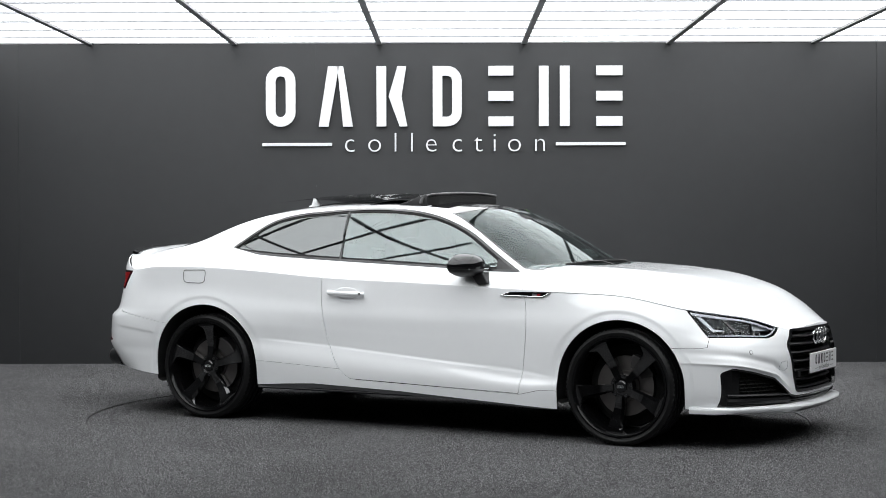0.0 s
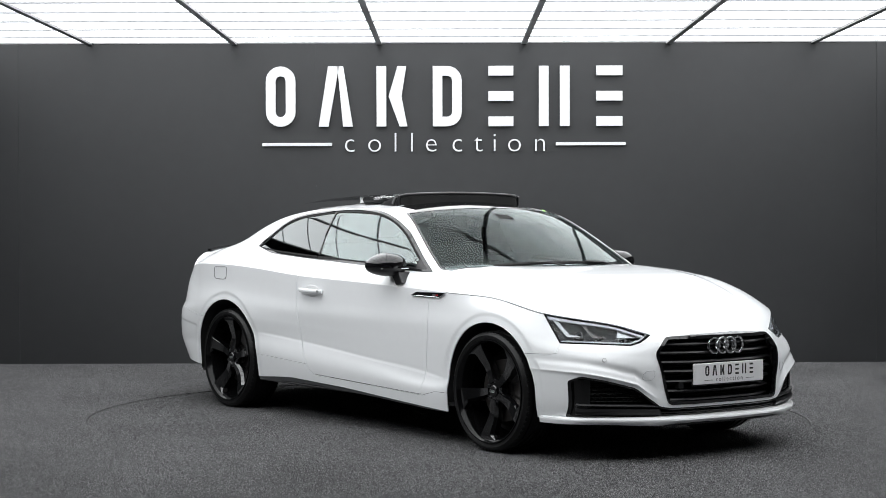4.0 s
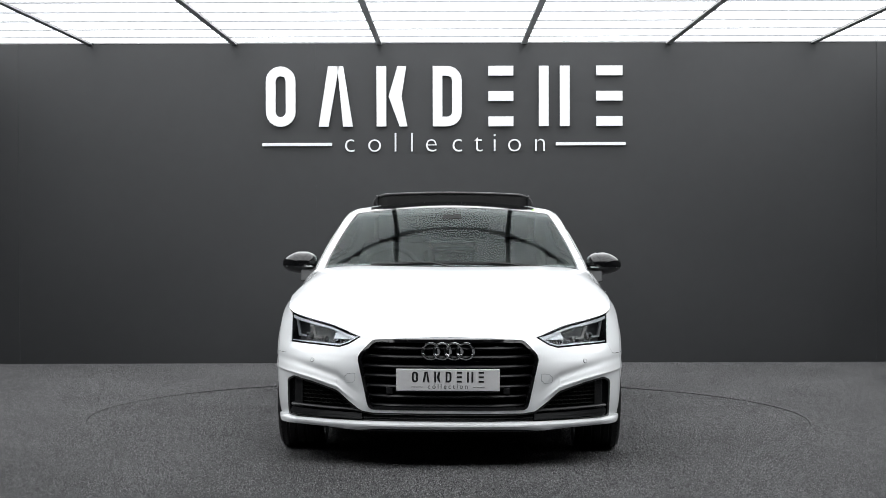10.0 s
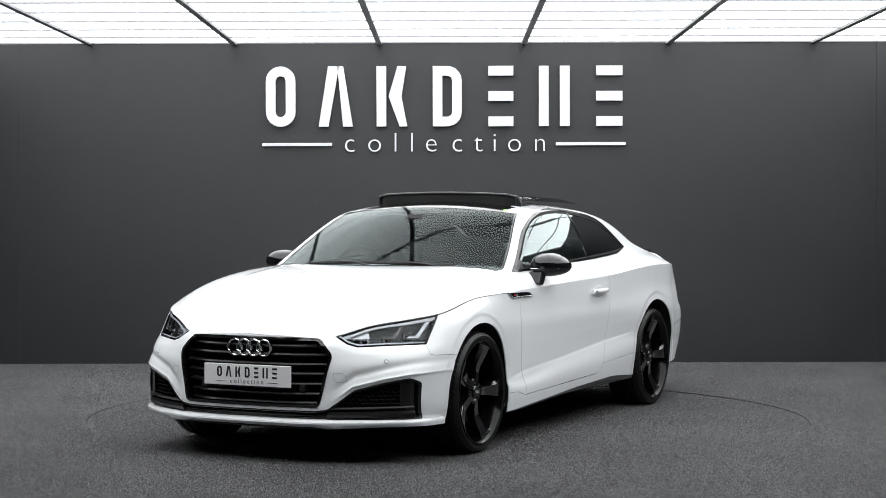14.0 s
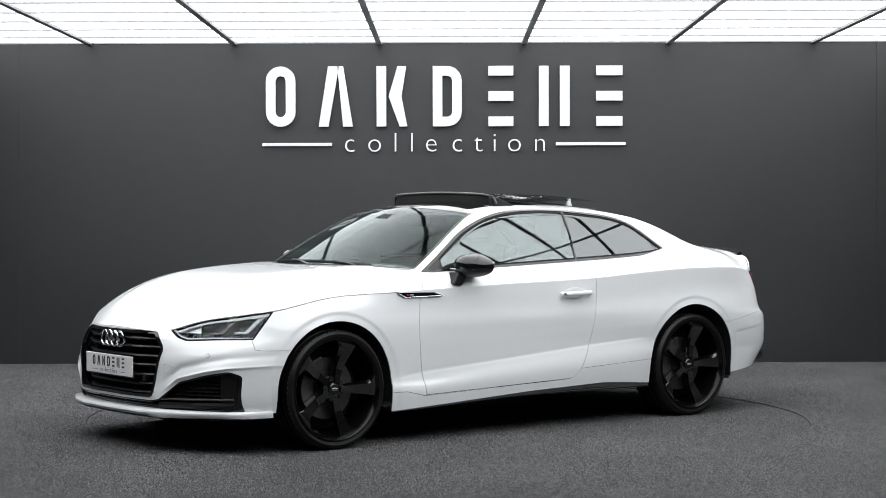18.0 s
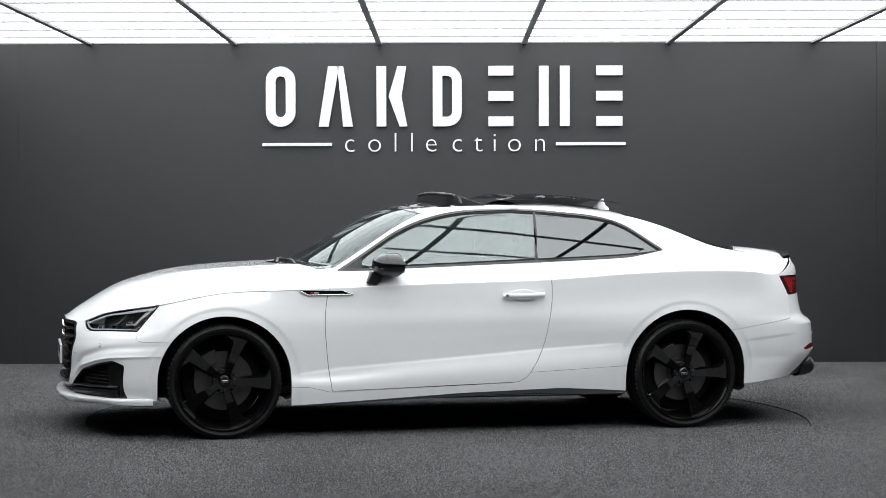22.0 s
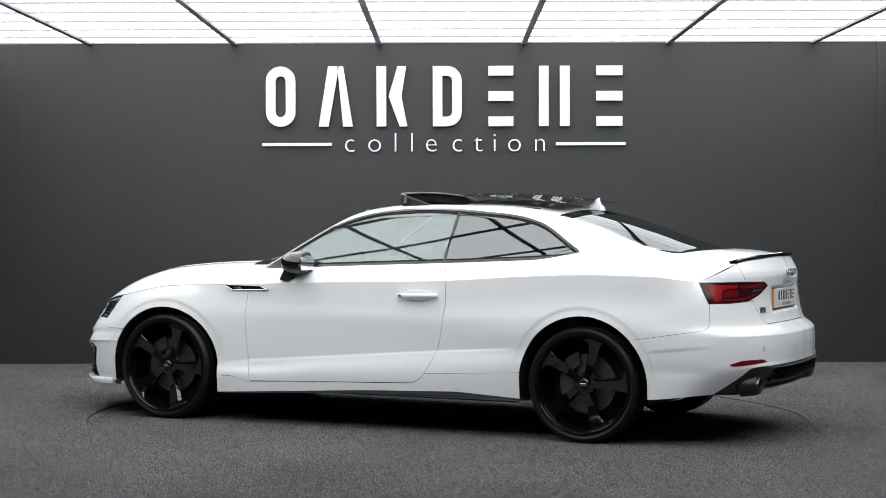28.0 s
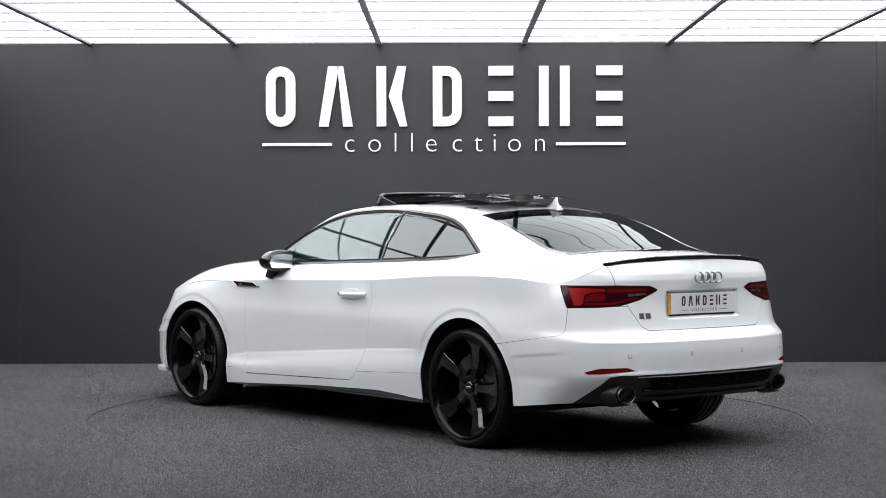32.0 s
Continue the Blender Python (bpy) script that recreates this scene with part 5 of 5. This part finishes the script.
def build_roof(car, up):
    # sliding panel riding above the roof
    sr = new("sunroof")
    sr.parent = car
    bm = bmesh.new()
    rows = []
    for x in np.linspace(-.335, -1.135, 20):
        rows.append([bm.verts.new((x, y, float(np.interp(-x, (.335, .42, .68, .85, 1.135), (1.393, 1.411, 1.410, 1.402, 1.372))) - .030 * (y / .5) ** 2)) for y in np.linspace(-.475, .475, 17)])
    for a, b in zip(rows, rows[1:]):
        for k in range(16):
            bm.faces.new((a[k], a[k + 1], b[k + 1], b[k]))
    bmesh.ops.solidify(bm, geom=bm.faces[:], thickness=0.016)
    part("glass_panel", bm, ROOFGLASS, sr, "tilted-open gloss black glass roof panel", smooth=True, angle=40)
    for s in (-1, 1):
        path = [(x, s * .455, float(np.interp(-x, (.40, .7, 1.10), (1.316, 1.320, 1.306)))) for x in np.linspace(-.42, -.95, 14)]
        part("guide_rail", tube(path, (0.012, 0.010), 6), PLASTIC, sr, smooth=True)
    # wind deflector: mesh sheet and rounded top bar across the opening's front
    path = []
    for y in np.linspace(-.50, .50, 61):
        a = abs(y)
        path.append((-.015 - .06 * ramp01(.40, .50, a) - 0.04 * a * a, y, 1.412 - .016 * (a / .5) ** 2 - .052 * (1 - math.sqrt(max(0.0, 1 - max(0.0, (a - .41) / .09) ** 2)))))
    part("deflector_bar", tube(path, (0.012, 0.009), 8), PLASTIC, sr, "black wind deflector bar", smooth=True)
    bm = bmesh.new()
    top = [bm.verts.new((p[0], p[1], p[2])) for p in path]
    mid = [bm.verts.new((p[0] + .012, p[1], (p[2] + 1.325) / 2)) for p in path]
    bot = [bm.verts.new((p[0] + .005, p[1], 1.325 - .02 * (p[1] / .5) ** 2)) for p in path]
    for i in range(len(path) - 1):
        bm.faces.new((top[i], top[i + 1], mid[i + 1], mid[i]))
        bm.faces.new((mid[i], mid[i + 1], bot[i + 1], bot[i]))
    bmesh.ops.solidify(bm, geom=bm.faces[:], thickness=0.003)
    part("deflector_mesh", bm, surface("black deflector mesh", (0.013, 0.0125, 0.0125), 0.7, bump=0.4, bump_scale=900), sr, "black deflector mesh", smooth=True)
    # side arms from the deflector down to the roof
    for s in (-1, 1):
        part("deflector_arm", prism([(-.045, 1.392), (-.060, 1.400), (-.13, 1.376), (-.24, 1.340), (-.24, 1.322), (-.05, 1.322)], "y", *sorted((s * .470, s * .482)), 0.003), PLASTIC, sr, smooth=True)
    # shark fin aerial
    bm = bmesh.new()
    prof = ((-1.030, .010, 0.0), (-1.055, .024, .010), (-1.085, .028, .022), (-1.110, .024, .038), (-1.130, .016, .060), (-1.148, .009, .074), (-1.158, .007, .075), (-1.163, .010, .052), (-1.172, .020, .030), (-1.190, .022, .020))
    ring = []
    for x, w, h in prof:
        z0 = max(float(top_z(x)) - .010, 1.305)
        ring.append([bm.verts.new(p) for p in ((x, -w, z0), (x, -w * .45, z0 + h * .75), (x, 0, z0 + h + .004), (x, w * .45, z0 + h * .75), (x, w, z0))])
    for a, b in zip(ring, ring[1:]):
        for k in range(4):
            bm.faces.new((a[k], a[k + 1], b[k + 1], b[k]))
    bm.faces.new(ring[0])
    bm.faces.new(ring[-1][::-1])
    part("aerial", bm, PAINT, car, "white shark-fin aerial", smooth=True, angle=60)
    # wipers resting at the screen's foot
    for ya, yb in ((.50, -.06), (.02, -.46)):
        w = new("wiper")
        w.parent = car
        path = [(.905 - .3 * y * y * .8 + .012, y, .988 - .06 * y * y + .010) for y in np.linspace(ya, yb, 12)]
        part("blade", tube(path, (0.006, 0.010), 6), PLASTIC, w, "black wiper blade", smooth=True)
        p, q = path[0], path[6]
        part("arm", tube([(p[0] + .05, p[1], p[2] - .02), ((p[0] + q[0]) / 2 + .03, (p[1] + q[1]) / 2, (p[2] + q[2]) / 2 + .006), (q[0], q[1], q[2] + .008)], (0.008, 0.006), 6), PLASTIC, w, smooth=True)
    # sticker in the screen's upper corner
    part("sticker", moved(box((-.012, -.010, 0), (.012, .010, .0012)), Matrix.Translation((.17, .50, float(cabin_top(np.array(.17), np.array(.5))) + .003)) @ Matrix.Rotation(radians(24), 4, "Y")), GREEN, car, "small green windscreen sticker")


def build_under(car):
    pts = [(2.16, .40), (2.02, .68), (1.80, .70), (1.78, .60), (.98, .60), (.96, .84), (-.98, .84), (-1.0, .60), (-1.74, .60), (-1.76, .40)]
    part("underbody", prism(pts + [(x, -y) for x, y in pts[::-1]], "z", .215, .245), DARK, car, "black underbody tray")
    part("rear_underbody", prism([(-1.74, .30), (-1.74, .36), (-2.30, .36), (-2.26, .315)], "y", -.62, .62), DARK, car, "black rear underbody")
    part("silencer", prism([(-1.80, .255), (-1.80, .32), (-2.2, .33), (-2.2, .28)], "y", -.60, .60, .02), PLASTIC, car, "dark exhaust silencer")
    skin = lower_surface()[0]
    skin = skin[skin[:, 1] > .5]
    def lip(x, z):
        return float(skin[np.argmin((skin[:, 0] - x) ** 2 + (skin[:, 2] - z) ** 2), 1]) - .006
    for hx, hz in HUBS:
        for s in (1, -1):
            bm = bmesh.new()
            rows = []
            for a in np.linspace(-0.75, math.pi + 0.75, 36):
                c, q = math.cos(a), math.sin(a)
                zz = hz + (.372 if hx > 0 else .386) * q if q > 0 else hz + q * .17
                xx = hx + .384 * max(-1, min(1, c * (1.0 if q > 0 else 1.25)))
                rows.append([bm.verts.new((xx, s * y, zz)) for y in (lip(xx, zz), .75, .56)])
            for a, b in zip(rows, rows[1:]):
                for k in range(2):
                    bm.faces.new((a[k], a[k + 1], b[k + 1], b[k]))
            bm.faces.new([r[2] for r in rows])
            part("wheel_arch_liner", bm, DARK, car, "black wheel arch liner", smooth=True)


HUB_Z = 0.328


def wheel_meshes():
    M = {}
    tyre = [(.274, .104), (.279, .113), (.288, .1185), (.297, .1185), (.2985, .120), (.3015, .120), (.303, .1175), (.314, .111), (.322, .098)]
    for g in (.068, .024, -.024, -.068):
        tyre += [(.3255, g + .008), (.319, g + .006), (.319, g - .006), (.3255, g - .008)]
    tyre += [(.322, -.098), (.310, -.114), (.290, -.120), (.262, -.105)]
    M["tyre"] = lathe(tyre, 96)
    M["barrel"] = lathe([(.275, .112), (.281, .117), (.280, .121), (.274, .1205), (.269, .114), (.262, .104), (.256, .085), (.248, .03), (.238, -.03), (.240, -.10), (.262, -.108)], 96)
    return M


# clockwise turn of the first spoke from upright, as seen from outside
SPOKE_TURN = {(True, 1): 18, (False, 1): 15, (True, -1): 43, (False, -1): 0}


def build_wheel(car, hx, s):
    w = new("wheel")
    w.parent = car
    w.location = (hx, s * .795, HUB_Z)
    fl = Matrix.Diagonal((1, s, 1, 1))
    M = wheel_meshes()
    part("tyre", moved(M["tyre"], fl), RUBBER, w, "black low-profile tyre", smooth=True, angle=50)
    rim = part("rim", moved(M["barrel"], fl), BARREL, w, "gloss black alloy rim", smooth=True, angle=40)
    # tread blocks: cross grooves on the shoulders
    bm = bmesh.new()
    for k in range(72):
        a = 2 * math.pi * k / 72
        for ya, yb in ((.078, .109), (-.106, -.078)):
            b = box((-.0052, ya, -.004), (.0052, yb, .004))
            join_into(bm, moved(b, Matrix.Rotation(-a, 4, "Y") @ Matrix.Translation((0, 0, .3182)) @ Matrix.Rotation(0.25, 4, "Z")))
    tagged(part("tread_block", moved(bm, fl), RUBBER, w), kind="stuff")
    # five broad blades, each with a straight flank and, against it, a bevelled flank that ends in a hook
    radii = (.050, .075, .110, .150, .190, .222, .236, .250, .262, .271)
    straight = (25, 19, 14.5, 12.5, 11.5, 11, 11, 11, 11, 11)
    hooked = (-24, -17, -13, -11, -10, -9.5, -10, -13.5, -17, -17.5)
    for k in range(5):
        bm = bmesh.new()
        th0 = SPOKE_TURN[hx > 0, s] + 72 * k
        rows = []
        for r, d1, d0 in zip(radii, straight, hooked):
            face = .080 - .010 * ramp01(.05, .13, r) + .034 * ramp01(.12, .262, r)
            bevel = 0.55 * (1 - ramp01(.22, .262, r))
            cut = .016 * (1 - ramp01(.225, .262, r)) + .002
            row = []
            for d, y in ((d1, face - .050), (d1, face - .003), (d1 - .6, face), (d0 + (d1 - d0) * (.06 + .26 * bevel), face + .001), (d0, face - cut), (d0, face - .050)):
                a = radians(th0 + d)
                row.append(bm.verts.new((-s * r * math.sin(a), s * y, r * math.cos(a))))
            rows.append(row)
        for a, b in zip(rows, rows[1:]):
            for i in range(5):
                bm.faces.new((a[i], a[i + 1], b[i + 1], b[i]))
        bm.faces.new(rows[0])
        bm.faces.new(rows[-1][::-1])
        part("spoke", bm, RIM, w, "gloss black blade spoke", smooth=True, angle=20)
    hub = lathe([(.0, .086), (.028, .086), (.032, .082), (.034, .074), (.050, .072), (.066, .074), (.070, .066), (.070, .03)], 40)
    part("hub", moved(hub, fl), RIM, w, smooth=True, angle=30)
    part("hub_cap", moved(lathe([(.0, .0885), (.026, .0885), (.029, .086)], 32), fl), GRILLE, w, "dark grey hub cap", smooth=True)
    for k in range(4):
        path = [(-.0135 + k * .009 + .0065 * math.cos(a), s * .0895, .0065 * math.sin(a)) for a in np.linspace(0, 2 * math.pi, 16, endpoint=False)]
        part("cap_ring", tube(path, 0.0011, 5, closed=True), SATIN, w, smooth=True)
    for k in range(5):
        a = radians(90 + s * (SPOKE_TURN[hx > 0, s] + 36 + 72 * k))
        b = lathe([(.0, .075), (.005, .075), (.007, .080), (.0088, .080), (.0088, .066)], 12)
        part("wheel_bolt", moved(b, fl @ Matrix.Translation((.056 * math.cos(a), 0, .056 * math.sin(a)))), BOLT, w, "dark wheel bolt")
    part("brake_disc", moved(lathe([(.06, .02), (.085, .02), (.088, .012), (.168, .012), (.168, -.014), (.088, -.014)], 48), fl), STEEL, w, "bare steel brake disc", smooth=True, angle=30)
    part("brake_backing", moved(lathe([(.0, -.03), (.20, -.03), (.23, -.05)], 40), fl), DARK, w)
    cal = []
    for a in np.linspace(radians(20), radians(75), 8):
        cal.append((.185 * math.cos(a), .185 * math.sin(a)))
    for a in np.linspace(radians(72), radians(23), 8):
        cal.append((.108 * math.cos(a), .108 * math.sin(a)))
    part("brake_caliper", moved(prism(cal, "y", -.04, .035, 0.006), fl), CALIPER, w, "dark brake caliper")
    return w


def build_cabin(car):
    cab = new("interior")
    cab.parent = car
    # lining inside roof and pillars
    V, F = upper_surface()
    x, y, z = V[:, 0], V[:, 1], V[:, 2]
    M = keep((V, F), np.minimum(1.0 - x, x + 1.95))
    def openings(M):
        x, y, z = xyz(M)
        X = shifted(x, y)
        d = np.minimum(inside_poly(WINDOW)(x, z), y - (side_y(x, z) - 0.05)) - 0.004
        d = np.maximum(d, np.minimum(np.minimum(X - .235, 1.4 - X), side_y(x, z) - .056 - y))
        d = np.maximum(d, np.minimum(np.minimum(-1.13 - X, X + 1.965), .575 - y))
        hole = np.where(z > 1.2, np.minimum(np.minimum(-.03 - x, x + .47), .45 - y), -1.0)
        return np.maximum(d, hole)
    M = keep(M, -openings(M))
    M = keep(M, M[0][:, 2] - .90)
    panel("headlining", both(slab(keep(M, M[0][:, 2] - 1.02), -0.022)), HEADLINER, cab, "grey headlining and pillar trim", thick=0.004)
    panel("door_card", both(slab(keep(M, 1.02 - M[0][:, 2]), -0.022)), CABIN, cab, thick=0.004)
    for s in (1, -1):
        part("side_trim", prism([(.80, .27), (.84, .90), (.66, .93), (-.6, .965), (-1.35, .975), (-1.48, .92), (-.95, .72), (-.95, .27)], "y", *sorted((s * .72, s * .765)), 0.01), CABIN, cab, "charcoal door and side trim")
    part("floor_pan", box((-1.0, -.78, .25), (1.2, .78, .28)), DARK, cab)
    # dashboard
    pts = [(.965, .90), (.62, .965), (.50, .955), (.44, .90), (.46, .80), (.58, .66), (.60, .30), (.99, .30)]
    part("dashboard", prism(pts, "y", -.775, .775, 0.012), CABIN, cab, "charcoal dashboard")
    part("instrument_hood", prism([(.60, .96), (.50, .995), (.43, .985), (.42, .94), (.55, .94)], "y", -.56, -.20, 0.008), CABIN, cab)
    part("display", box((.50, -.10, .97), (.512, .12, 1.045), 0.006), GLOSS, cab, "upright black centre display")
    part("firewall", box((.97, -.70, .25), (.99, .70, .89)), DARK, cab)
    part("parcel_shelf", prism([(-1.30, .99), (-1.92, 1.025), (-1.92, .98), (-1.30, .93)], "y", -.66, .66), CABIN, cab)
    part("rear_bulkhead", box((-1.34, -.74, .25), (-1.30, .74, .98)), DARK, cab)
    # right-hand steering wheel
    st = part("steering_wheel", tube([(.40 - .36 * .185 * math.sin(a) * 0.9 + .04, -.37 + .185 * math.cos(a), .905 + .170 * math.sin(a)) for a in np.linspace(0, 2 * math.pi, 40, endpoint=False)], .0145, 10, closed=True), LEATHER, cab, "black leather steering wheel", smooth=True)
    for a in (0, math.pi, -math.pi / 2):
        part("wheel_spoke", tube([(.45, -.37, .895), (.44 - .36 * .17 * math.sin(a) * 0.9, -.37 + .175 * math.cos(a), .905 + .16 * math.sin(a))], (.02, .009), 8), LEATHER, st, smooth=True)
    bm = bmesh.new()
    bmesh.ops.create_uvsphere(bm, u_segments=20, v_segments=12, radius=1)
    part("wheel_boss", moved(bm, Matrix.Translation((.44, -.37, .895)) @ Matrix.Diagonal((.035, .075, .065, 1))), LEATHER, st, smooth=True)
    # front seats
    for sy in (-.37, .37):
        seat = new("front_seat")
        seat.parent = cab
        part("cushion", prism([(.02, .52), (-.02, .585), (-.45, .55), (-.50, .45), (0, .42)], "y", sy - .25, sy + .25, 0.03), LEATHER, seat, smooth=True)
        part("backrest", prism([(-.38, .52), (-.62, 1.06), (-.66, 1.10), (-.72, 1.09), (-.70, 1.0), (-.52, .48)], "y", sy - .235, sy + .235, 0.035), LEATHER, seat, "black leather backrest", smooth=True)
        for o in (-1, 1):
            part("bolster", tube([(-.36, sy + o * .225, .58), (-.46, sy + o * .235, .80), (-.60, sy + o * .205, 1.02)], (.035, .05), 10), LEATHER, seat, smooth=True)
            part("headrest_post", tube([(-.675, sy + o * .07, 1.06), (-.68, sy + o * .07, 1.16)], .006, 8), SATIN, seat)
        part("headrest", prism([(-.62, 1.12), (-.625, 1.25), (-.655, 1.285), (-.70, 1.275), (-.725, 1.20), (-.70, 1.115)], "y", sy - .135, sy + .135, 0.03), LEATHER, seat, "black leather headrest", smooth=True)
    rs = new("rear_seat")
    rs.parent = cab
    part("cushion", prism([(-.72, .56), (-.76, .62), (-1.18, .58), (-1.2, .40), (-.72, .40)], "y", -.64, .64, 0.03), LEATHER, rs, smooth=True)
    part("backrest", prism([(-1.14, .55), (-1.30, 1.02), (-1.38, 1.04), (-1.40, .98), (-1.25, .5)], "y", -.62, .62, 0.03), LEATHER, rs, smooth=True)
    for sy in (-.33, .33):
        part("headrest", prism([(-1.31, 1.0), (-1.30, 1.10), (-1.33, 1.125), (-1.39, 1.11), (-1.40, 1.0)], "y", sy - .13, sy + .13, 0.02), LEATHER, rs, smooth=True)
    part("rear_view_mirror", moved(prism([(-.12, -.032), (.12, -.032), (.13, 0), (.12, .032), (-.12, .032), (-.13, 0)], "x", .165, .185, 0.005), Matrix.Translation((0, 0, 1.235))), DARK, cab, "black rear-view mirror")
    part("sensor_pod", prism([(.30, 1.305), (.42, 1.255), (.40, 1.235), (.24, 1.27)], "y", -.06, .06, 0.008), DARK, cab)
    for sy in (-.36, .36):
        part("sun_visor", prism([(.20, 1.285), (.04, 1.312), (.04, 1.300), (.20, 1.272)], "y", sy * .8 - .15, sy * .8 + .15, 0.004), HEADLINER, cab)


build_room()
turntable = build_turntable()
build_sign()
car = build_car()


def motions():
    rows = [(t, pose(0, 0, 0, 0, 0, TURN_START + TURN_RATE * t - 90.0)) for t in range(0, 33)]
    walk(turntable, rows)
    walk(car, rows)


motions()
